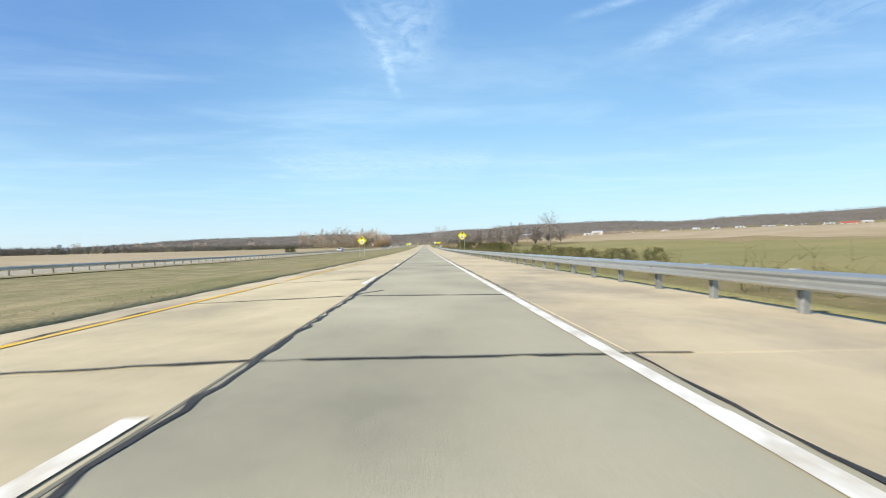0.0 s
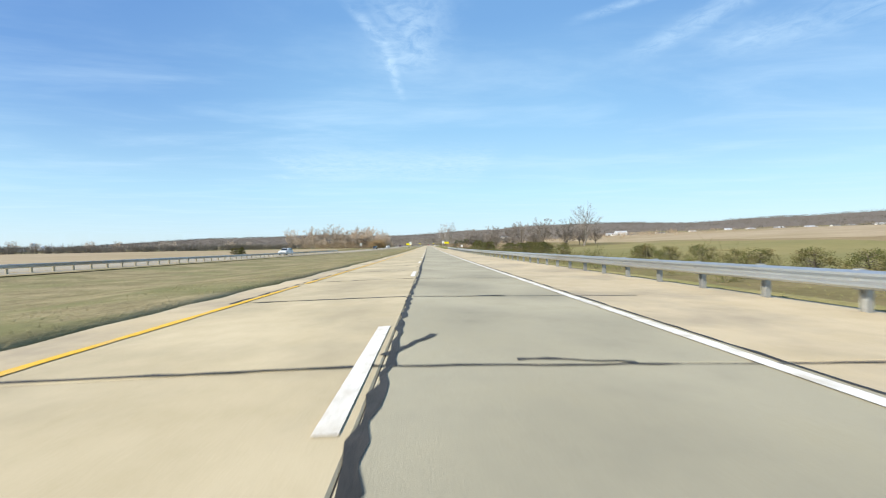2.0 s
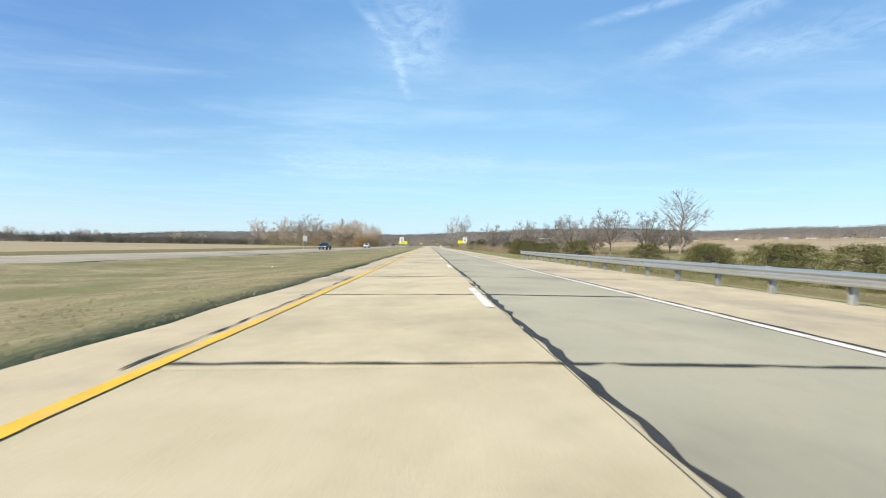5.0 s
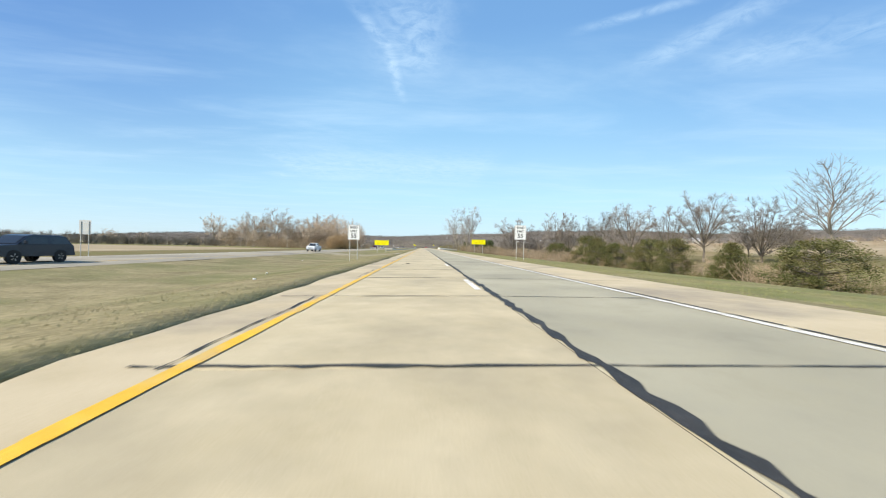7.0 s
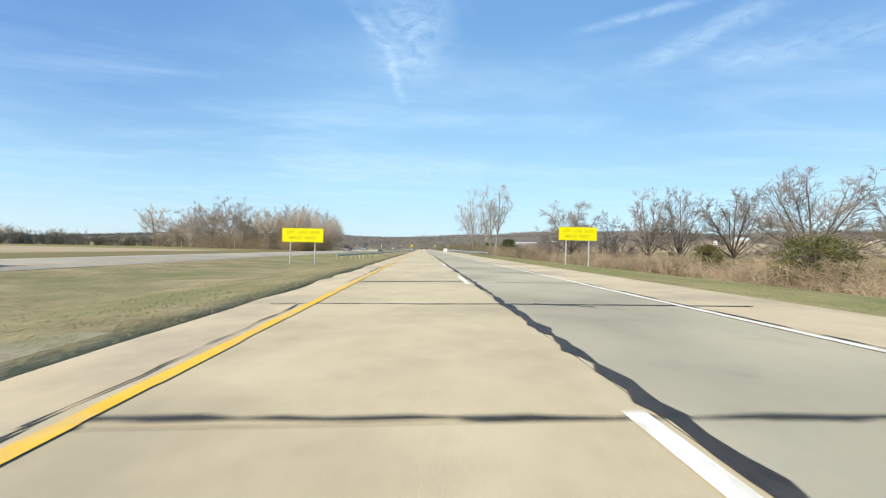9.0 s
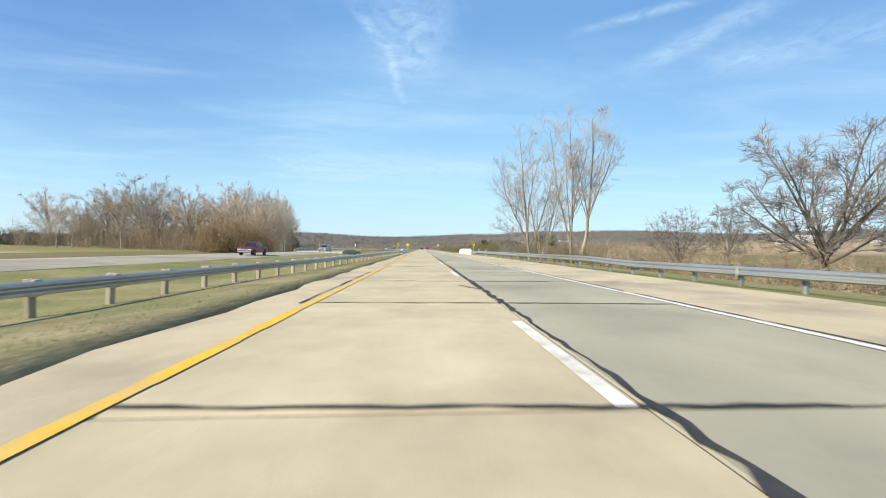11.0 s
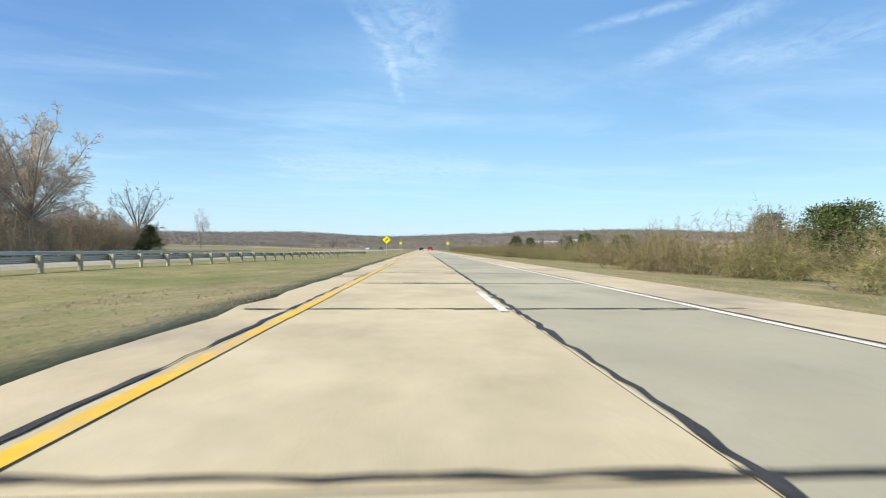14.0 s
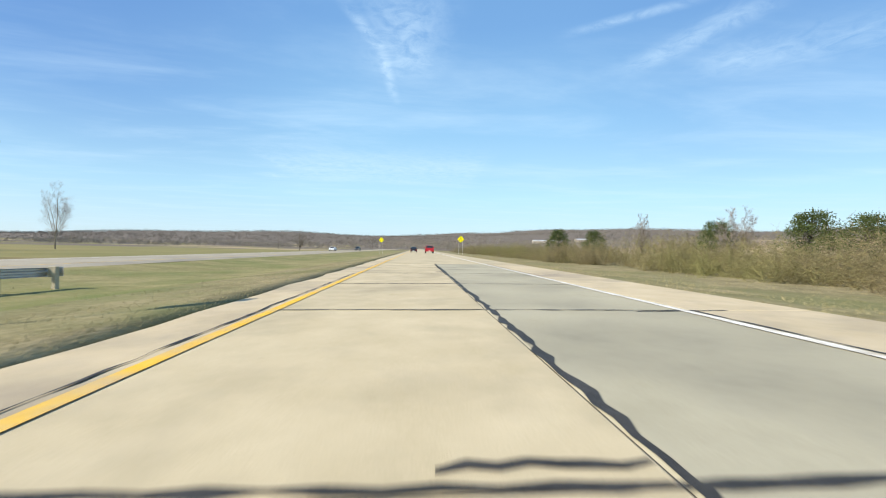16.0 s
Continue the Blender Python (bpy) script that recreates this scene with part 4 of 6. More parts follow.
merge_sign(-8.65, 569.7, 2.62, "yellow diamond sign with slanting arrow on one post")


def lane_drop(x, y, zc, label):
    ob = thing("warning_sign", label, "road sign", "lane drop signs", (x, y, 0))
    diamond_parts(ob, 1.22, zc)
    sh = arrow([(.2, -.4), (.27, -.4), (.27, .4), (.2, .4)]).add([(-.27, -.004, -.4), (-.2, -.004, -.4), (-.2, -.004, -.05), (.02, -.004, .25), (.02, -.004, .4), (-.05, -.004, .4), (-.05, -.004, .28), (-.27, -.004, -.02)], [tuple(range(8))])
    part("lane_symbol", sh.data("lane_symbol", "legend_black"), ob, "black narrowing lane lines", (0, 0, zc))
    sign_posts(ob, (-.45, .45), land(x, y), zc - .3)


lane_drop(-12.2, 684, 3.5, "yellow diamond narrowing lane sign on two posts in grass")
lane_drop(9.3, 653.6, 3.45, "yellow diamond narrowing lane sign on two posts by shoulder")


def sign_back(x, y, zc, w, h, label, posts):
    ob = thing("sign_back", label, "road sign", "signs seen from behind", (x, y, 0), 180)
    part("panel", plate(w, h, .05).data("panel", "sign_back"), ob, "bare aluminium back", (0, 0, zc))
    part("brace", Shape().box(-w / 2 + .05, w / 2 - .05, .006, .02, -.03, .03).data("brace", "galv"), ob, "", (0, 0, zc + h * .25))
    sign_posts(ob, posts, max(land(x, y), -.8), zc + h * .4)


sign_back(-37.2, 288, 2.4, 1.22, 1.52, "bare back of a rectangular sign beyond the opposite road", (-.4, .4))
small = thing("marker_sign", "small white square marker sign on a single post", "road sign", "", (8.5, 159.9, 0))
part("panel", plate(.46, .46, .03).data("panel", "sign_white"), small, "white square panel", (0, 0, 1.28))
sign_posts(small, (0,), land(8.5, 159.9), 1.2, "timber", .045)


# ---- vehicles ----
def vehicle(name, label, category, paint, at, turn, kind):
    """Body lofted from a side profile, with glazing, lamps and wheels; front towards -y at turn 0."""
    ob = thing(name, label, category, "vehicles on the roads", at, turn)
    if kind == "pickup":
        Lh, W, R = 2.85, .98, .4
        belt = [(-2.85, .55), (-2.83, 1.02), (-2.6, 1.14), (-1.35, 1.2), (-1.3, 1.22), (1.0, 1.24), (1.05, 1.3), (2.8, 1.3), (2.85, .6)]
        roof = [(-1.38, 1.2), (-.62, 1.83), (-.3, 1.9), (.75, 1.9), (.98, 1.83), (1.08, 1.24)]
        axles = (-1.85, 1.75)
    elif kind == "suv":
        Lh, W, R = 2.5, .96, .38
        belt = [(-2.5, .5), (-2.48, .95), (-2.2, 1.08), (-1.25, 1.15), (2.3, 1.2), (2.46, 1.1), (2.5, .5)]
        roof = [(-1.3, 1.14), (-.5, 1.68), (-.1, 1.76), (1.7, 1.74), (2.05, 1.66), (2.36, 1.18)]
        axles = (-1.5, 1.45)
    else:
        Lh, W, R = 2.3, .9, .33
        belt = [(-2.3, .42), (-2.28, .72), (-2.0, .86), (-1.1, .95), (1.5, 1.0), (2.2, .98), (2.3, .45)]
        roof = [(-1.15, .94), (-.3, 1.4), (.1, 1.46), (1.0, 1.44), (1.3, 1.36), (1.9, .99)]
        axles = (-1.4, 1.35)
    low = .32 if kind == "car" else .42

    def loft(pts, close_low, half, tuck):
        """Mirror a profile to both sides, pulled in with height."""
        z_lo, z_hi = min(p[1] for p in pts), max(p[1] for p in pts)
        ring_pts = list(pts) + ([(pts[-1][0], close_low), (pts[0][0], close_low)] if close_low else [])
        v, n = [], len(ring_pts)
        rows = []
        for s in (-1, 1):
            for inset, shrink in ((0, 1.0),):
                rows.append([(s * (half - tuck * (z - z_lo) / max(.01, z_hi - z_lo)), y, z) for y, z in ring_pts])
        sh = Shape()
        mids = [[(s * (half - tuck * (z - z_lo) / max(.01, z_hi - z_lo) - .07), y, z + (.03 if i < len(pts) else 0)) for i, (y, z) in enumerate(ring_pts)] for s in (-1, 1)]
        L = [rows[0], mids[0], mids[1], rows[1]]
        for a, b in zip(L, L[1:]):
            sh.add(a + b, [(i, (i + 1) % n, n + (i + 1) % n, n + i) for i in range(n)])
        sh.add(rows[0], [tuple(range(n))[::-1]]).add(rows[1], [tuple(range(n))])
        return sh

    part("body", loft(belt, low, W, .05).data("body", paint), ob)
    part("cabin", loft(roof, None, W - .06, .16).data("cabin", paint), ob)
    # glazing set a little proud of the cabin
    z0, z1 = roof[0][1] + .06, roof[2][1] - .1
    half = W - .06
    span = max(p[1] for p in roof) - min(p[1] for p in roof)
    side_x = lambda z: half - .16 * (z - roof[0][1]) / span + .006
    fr = lambda z: roof[0][0] + (roof[1][0] - roof[0][0]) * (z - roof[0][1]) / (roof[1][1] - roof[0][1])
    bk = lambda z: roof[-1][0] + (roof[-2][0] - roof[-1][0]) * (z - roof[-1][1]) / (roof[-2][1] - roof[-1][1])
    midy = (roof[1][0] + roof[-2][0]) / 2
    for s in (-1, 1):
        for ya, yb in ((fr, lambda z: midy - .04), (lambda z: midy + .04, bk)):
            q = [(s * side_x(z0), ya(z0) + (.12 if ya is fr else 0), z0), (s * side_x(z0), yb(z0) - (.12 if yb is bk else 0), z0), (s * side_x(z1), yb(z1) - (.1 if yb is bk else 0), z1), (s * side_x(z1), ya(z1) + (.1 if ya is fr else 0), z1)]
            part("window", Shape().add(q, [(0, 1, 2, 3)]).data("window", "glass_dark"), ob, "dark side window")
    for fn, sgn, nm in ((fr, -1, "windscreen"), (bk, 1, "rear_window")):
        q = [(-(side_x(z0) - .12), fn(z0) + sgn * .05, z0 + .02), (side_x(z0) - .12, fn(z0) + sgn * .05, z0 + .02), (side_x(z1) - .12, fn(z1) + sgn * .05, z1 + .04), (-(side_x(z1) - .12), fn(z1) + sgn * .05, z1 + .04)]
        part(nm, Shape().add(q, [(0, 1, 2, 3)]).data(nm, "glass_dark"), ob)
    if kind == "pickup":
        part("bed_well", Shape().box(-W + .14, W - .14, 1.2, 2.72, 1.3, 1.34).data("bed_well", "rubber"), ob)
    f_y, r_y, hz = -Lh, Lh, belt[1][1]
    part("grille", Shape().box(-.5, .5, f_y - .03, f_y + .05, hz - .34, hz - .1, .02).data("grille", "chrome" if kind != "car" else "rubber"), ob)
    part("front_bumper", Shape().box(-W + .03, W - .03, f_y - .1, f_y + .1, low, low + .22, .03).data("front_bumper", "chrome" if kind == "pickup" else paint), ob)
    part("rear_bumper", Shape().box(-W + .03, W - .03, r_y - .1, r_y + .08, low + .02, low + .24, .03).data("rear_bumper", "chrome" if kind == "pickup" else paint), ob)
    for s in (-1, 1):
        part("headlight", Shape().box(s * .74 - .2, s * .74 + .2, f_y - .025, f_y + .1, hz - .3, hz - .12, .02).data("headlight", "lamp_clear"), ob, "clear headlight")
        part("tail_light", Shape().box(s * (W - .14) - .1, s * (W - .14) + .1, r_y - .1, r_y + .02, hz - .25, hz + .05, .02).data("tail_light", "lamp_red"), ob, "red tail light")
        part("mirror", Shape().box(s * (W + .1) - .1, s * (W + .1) + .1, roof[0][0] + .3, roof[0][0] + .42, z0, z0 + .2, .03).data("mirror", paint), ob)
    part("number_plate", Shape().box(-.15, .15, r_y + .081, r_y + .087, low + .08, low + .22).data("number_plate", "sign_white"), ob)
    ty, rm, arch = Shape(), Shape(), Shape()
    for i in range(20):
        a, b = 2 * math.pi * i / 20, 2 * math.pi * (i + 1) / 20
        P = lambda t, rr, x: (x, rr * math.cos(t), rr * math.sin(t))
        ty.add([P(a, R, -.11), P(b, R, -.11), P(b, R, .11), P(a, R, .11), P(a, R * .62, .12), P(b, R * .62, .12), P(a, R * .62, -.12), P(b, R * .62, -.12)], [(0, 1, 2, 3), (3, 2, 5, 4), (0, 6, 7, 1)])
        rm.add([P(a, R * .62, .1), P(b, R * .62, .1), (.06, 0, 0)], [(0, 1, 2)])
        if i % 4 == 0:
            rm.add([P(a, R * .6, .115), P(b, R * .6, .115), P(b, R * .12, .125), P(a, R * .12, .125)], [(0, 1, 2, 3)])
        arch.add([(.004, 0, 0), P(a, R * 1.16, .004), P(b, R * 1.16, .004)], [(0, 1, 2)])
    ty, rm, arch = ty.data("tyre", "rubber"), rm.data("rim", "alloy"), arch.data("wheel_arch", "rubber")
    for s in (-1, 1):
        for y in axles:
            w = part("tyre", ty, ob, "black tyre", (s * (W - .1), y, R), (0, 0, 0 if s > 0 else 180))
            part("rim", rm, w, "alloy rim")
            part("wheel_arch", arch, ob, "dark wheel arch", (s * (W + .001), y, R), (0, 0, 0 if s > 0 else 180))
    return ob


vehicle("sport_utility_vehicle", "dark navy sport utility vehicle on the opposite carriageway", "car", "paint_navy", (-27.0, 271.5, -.46), 0, "suv")
vehicle("pickup_truck", "silver white pickup truck on the opposite carriageway", "truck", "paint_white", (-27.2, 337, -.46), 0, "pickup")
vehicle("pickup_truck", "maroon pickup truck on the opposite carriageway", "truck", "paint_maroon", (-26.3, 444.5, -.46), 0, "pickup")
vehicle("pickup_truck", "grey pickup truck passing the opposite bridge", "truck", "paint_grey", (-27.6, 491, -.46), 0, "pickup")
vehicle("minivan", "white minivan on the opposite carriageway", "car", "paint_white", (opp_mid(167) + 1.9, 167, -.43), 0, "suv")
vehicle("hatchback", "bright red car seen from behind in its lane", "car", "paint_red", (1.8, 652, crown(1.8, 652)), 180, "suv")
vehicle("sedan", "dark car seen from behind in its lane", "car", "paint_black", (-1.9, 671, crown(-1.9, 671)), 180, "car")
vehicle("sedan", "white sedan far along the opposite carriageway", "car", "paint_white", (-31.0, 702, -.46), 0, "car")
vehicle("sport_utility_vehicle", "dark vehicle far along the opposite carriageway", "car", "paint_black", (-27.2, 735, -.46), 0, "suv")


# ---- bare trees ----
def side(d, r):
    """A random unit vector across d."""
    a = d.orthogonal().normalized()
    t = r.uniform(0, 2 * math.pi)
    return a * math.cos(t) + d.cross(a).normalized() * math.sin(t)


def bare_tree(seed, wide=.8, fork=.25, base=.3, tips=900, trunk_r=.022, lead=0.0, steep=1.2, trunks=1, rough=1.0, thin=1.0, twig=4, hollow=.04, lumps=.1, long=.05, cut=26):
    """A leafless tree one metre high: limbs divide again and again until their tips fill a lumpy dome.
    wide: the crown's width; fork: where limbs begin; base: the crown's lower edge; lead: how far the trunk runs on."""
    g = np.random.RandomState(seed)
    r = random.Random(seed)
    wood, fine = Shape(), Shape()
    cz = base + (1 - base) * .42
    up, down, rx = 1 - cz, cz - base, wide / 2
    d = g.normal(0, 1, (tips, 3))
    d /= np.linalg.norm(d, axis=1)[:, None]
    swell = np.array([1 + lumps * noise.noise((q[0] * 2.1 + seed, q[1] * 2.1, q[2] * 2.1)) * 2 for q in d])
    reach = (hollow + (1 - hollow) * g.uniform(0, 1, tips)) ** .42 * swell
    P = d * reach[:, None] * [rx, rx, 1]
    P[:, 2] = cz + np.where(P[:, 2] > 0, P[:, 2] * up, P[:, 2] * down)

    def limb(a, b, ra, rb, n):
        """One length of wood, a little crooked."""
        L = float(np.linalg.norm(b - a))
        j = g.normal(0, .022 * rough, 3) * L
        sag = np.array([0, 0, -.02 * L if n > cut else .01 * L])
        mid = (a + b) / 2 + j + sag
        if n > cut:
            wood.tube([a, mid, b], [ra, (ra + rb) / 2, rb], 7 if n > tips * .3 else 5)
            return
        if n > 3:
            fine.tube([a, mid, b], [ra, (ra + rb) / 2, rb], 3)
        else:
            fine.tube([a, b], [ra, rb], 3)
        shoots(a, b, twig if n < 4 else twig - 1)

    def width(n):
        return max(.0009 * thin, trunk_r * (n / tips) ** .6)

    def shoots(a, b, count):
        """Twigs along a branch, forwards and outwards."""
        a, b = Vector(a), Vector(b)
        way = (b - a).normalized()
        for k in range(count):
            q = (way + side(way, r) * r.uniform(.15, .6) + Vector((0, 0, .12))).normalized()
            p = a.lerp(b, r.uniform(.1, 1.05))
            e = q * long * r.uniform(.5, 1.5)
            o = q.orthogonal().normalized() * .0008 * thin
            c = q.cross(o)
            fine.add([p + o, p + c * .87 - o * .5, p - c * .87 - o * .5, p + e], [(0, 1, 3), (1, 2, 3)])

    def turned(at, go):
        """The outer branches bend outwards and up, away from the middle of the crown."""
        out = at - np.array([0, 0, fork if lead <= fork else at[2] - .25])
        out = out / (np.linalg.norm(out) + 1e-9)
        L = np.linalg.norm(go)
        way = go / (L + 1e-9) * .7 + out * .5 + np.array([0, 0, .1])
        return way / np.linalg.norm(way) * L if L < .11 else go

    def grow(at, pts, depth):
        n = len(pts)
        if n <= 2:
            for p in pts:
                p = at + turned(at, p - at)
                limb(at, p, width(1), width(1) * .45, 1)
            return
        ways = pts - at
        ways = ways / (np.linalg.norm(ways, axis=1)[:, None] + 1e-9)
        k = 5 if depth == 0 and n > 60 else 3 if depth < 3 and n > 30 else 2
        cen = ways[g.choice(n, k, replace=False)]
        for it in range(5):
            lab = np.argmax(ways @ cen.T, axis=1)
            for i in range(k):
                if (lab == i).any():
                    m = ways[lab == i].mean(0)
                    cen[i] = m / (np.linalg.norm(m) + 1e-9)
        sizes = [(lab == i).sum() for i in range(k)]
        if max(sizes) == n:
            lab = np.arange(n) % 2
        for i in range(k):
            sub = pts[lab == i]
            if not len(sub):
                continue
            go = sub.mean(0) - at
            step = g.uniform(.5, .62) if depth == 0 else g.uniform(.36, .52) if len(sub) > 6 else g.uniform(.45, .62)
            end = at + (go if len(sub) > 10 else turned(at, go)) * step
            limb(at, end, width(len(sub)), width(len(sub)) * .82, len(sub))
            grow(end, sub, depth + 1)

    for t in range(trunks):
        mine = P if trunks == 1 else P[(np.arctan2(P[:, 1], P[:, 0]) + math.pi) // (2 * math.pi / trunks) == t]
        if not len(mine):
            continue
        turn = -math.pi + (t + .5) * 2 * math.pi / trunks
        out = np.array([math.cos(turn), math.sin(turn), 0]) * (rx if trunks > 1 else 0)
        foot = out * .06
        top = max(fork, lead)
        bend = g.normal(0, .012 * rough, (7, 3)) * [1, 1, 0]
        line = [foot + out * .5 * (i / 6) ** 1.3 * top + bend[i] * (i > 0) + np.array([0, 0, top * i / 6 - (.03 if i == 0 else 0)]) for i in range(7)]
        n0 = len(mine)
        if lead > fork:
            wood.tube(line, [width(n0) * (1.3 if i == 0 else 1 - .88 * (i / 6) ** .9) for i in range(7)], 7)
            away = np.hypot(mine[:, 0] - line[-1][0], mine[:, 1] - line[-1][1])
            za = np.clip(mine[:, 2] - steep * away, fork, top * .995)
            az = np.arctan2(mine[:, 1], mine[:, 0])
            bins = max(7, int(18 * (lead - fork)))
            key = ((za - fork) / (top - fork + 1e-6) * bins).astype(int) * 10 + ((az + math.pi + (za * 40) % 6) % (2 * math.pi) / (2 * math.pi) * 3).astype(int)
            for kk in np.unique(key):
                sub = mine[key == kk]
                z = float(za[key == kk].mean())
                f = min(z / top * 6, 5.99)
                j = int(f)
                grow(line[j] * (1 - f + j) + line[j + 1] * (f - j), sub, 3)
        else:
            wood.tube(line, [width(n0) * (1.35 if i == 0 else 1 - .2 * i / 6) for i in range(7)], 8)
            grow(line[-1], mine, 0)
    return wood, fine


def fan_tree(seed, trunk, limbs, trunk_r=.014, side_limbs=11, twigs=8, shoots=7, low=.2, leaves=0, rise=1.0, least=.0004):
    """A leafless poplar one metre high: a clean trunk up to the height `trunk`, and long limbs that rise from it like a fan.
    limbs: (starting height, compass turn, lean from upright in degrees, length, share of the trunk's width)."""
    r = random.Random(seed)
    wood, fine = Shape(), Shape()
    bend = [Vector((r.gauss(0, .004), r.gauss(0, .004), 0)) for i in range(6)]
    line = [Vector((0, 0, -.03 if i == 0 else trunk * i / 5)) + bend[i] * (i > 0) for i in range(6)]
    wood.tube(line, [trunk_r * (1.3 if i == 0 else 1.02 - .05 * i) for i in range(6)], 9)

    def branch(p, way, length, radius, level):
        n = (7, 5, 3, 1)[level]
        pts = [p]
        for i in range(n):
            lift = (.1, .14, .12, 0)[level] * rise
            wild = (.07, .13, .17, 0)[level]
            way = (way + Vector((r.gauss(0, wild), r.gauss(0, wild), r.gauss(0, wild) + lift))).normalized()
            pts.append(pts[-1] + way * length / n)
        end = (.2, .3, .4, .3)[level]
        radii = [max(least, radius * (1 - (1 - end) * i / n)) for i in range(n + 1)]
        (wood if level < 2 else fine).tube(pts, radii, (7, 5, 3, 3)[level])
        if level == 3:
            for m in range(leaves if r.random() < .45 and p.z > .4 else 0):
                w = pts[0].lerp(pts[1], r.uniform(.3, 1))
                f1 = Vector((r.gauss(0, 1), r.gauss(0, 1), r.gauss(0, 1))).normalized() * .0034
                f2 = f1.orthogonal().normalized() * .0027
                fine.add([w - f1, w + f2, w + f1, w - f2], [(0, 1, 2, 3)])
            return
        count = (side_limbs, twigs, shoots)[level]
        for k in range(count):
            f = low + (1 - low) * (k + r.random()) / count if level == 0 else r.uniform(.2, 1)
            j = min(int(f * n), n - 1)
            q = pts[j].lerp(pts[j + 1], f * n - j)
            on = (pts[j + 1] - pts[j]).normalized()
            open_by = math.tan(radians(r.uniform(22, 52)))
            to = (on + side(on, r) * open_by).normalized()
            if to.z < -.1:
                to.z *= .3
            size = (r.uniform(.24, .42) * (1.25 - .7 * f), r.uniform(.3, .55) * (1.2 - .5 * f), r.uniform(.4, .8))[level] * length
            branch(q, to, size, max(least, radii[j] * (.42, .45, .5)[level]), level + 1)

    for z, turn, leans, length, share in limbs:
        f = min(z / trunk * 5, 4.999)
        j = int(f)
        a, t = radians(turn), radians(leans)
        branch(line[j].lerp(line[j + 1], f - j), Vector((math.cos(a) * math.sin(t), math.sin(a) * math.sin(t), math.cos(t))), length, trunk_r * share, 0)
    return wood, fine


def dome(count, trunk, wide, turn=0, tilt=62):
    """Limbs for a round crown: the inner ones upright and long, the outer ones spreading and lower on the trunk."""
    mid, half = trunk + (1 - trunk) * .46, (1 - trunk) * .54
    limbs = []
    for i in range(count):
        f = (i + .3) / count
        lean = 5 + tilt * f ** .7
        start = trunk * (1 - .3 * f)
        c, q = math.cos(radians(lean)), math.sin(radians(lean))
        # how far along this way the outline of the crown lies
        a = (q / (wide / 2)) ** 2 + (c / half) ** 2
        b = c * (start - mid) / half ** 2
        reach = (-b + math.sqrt(max(0, b * b - a * (((start - mid) / half) ** 2 - 1)))) / a
        limbs.append((start, turn + 137.5 * i, lean, .86 * reach, .66 - .3 * f))
    return limbs


def tree_kind(seed, bark, twig_mat, **k):
    wood, fine = fan_tree(seed, **k) if "limbs" in k else bare_tree(seed, **k)
    top = sorted(p[2] for p in fine.v)[int(len(fine.v) * .996)]
    for sh in (wood, fine):
        sh.v = [(x * 10 / top, y * 10 / top, z * 10 / top) for x, y, z in sh.v]
    return raw_shape("trunk", wood, bark, True), raw_shape("crown", fine, twig_mat)


def raw_shape(name, sh, mat, smooth=False):
    me = bpy.data.meshes.new(name)
    me.from_pydata(sh.v, [], sh.f)
    me.materials.append(M[mat])
    if smooth:
        me.polygons.foreach_set("use_smooth", [True] * len(me.polygons))
    return me


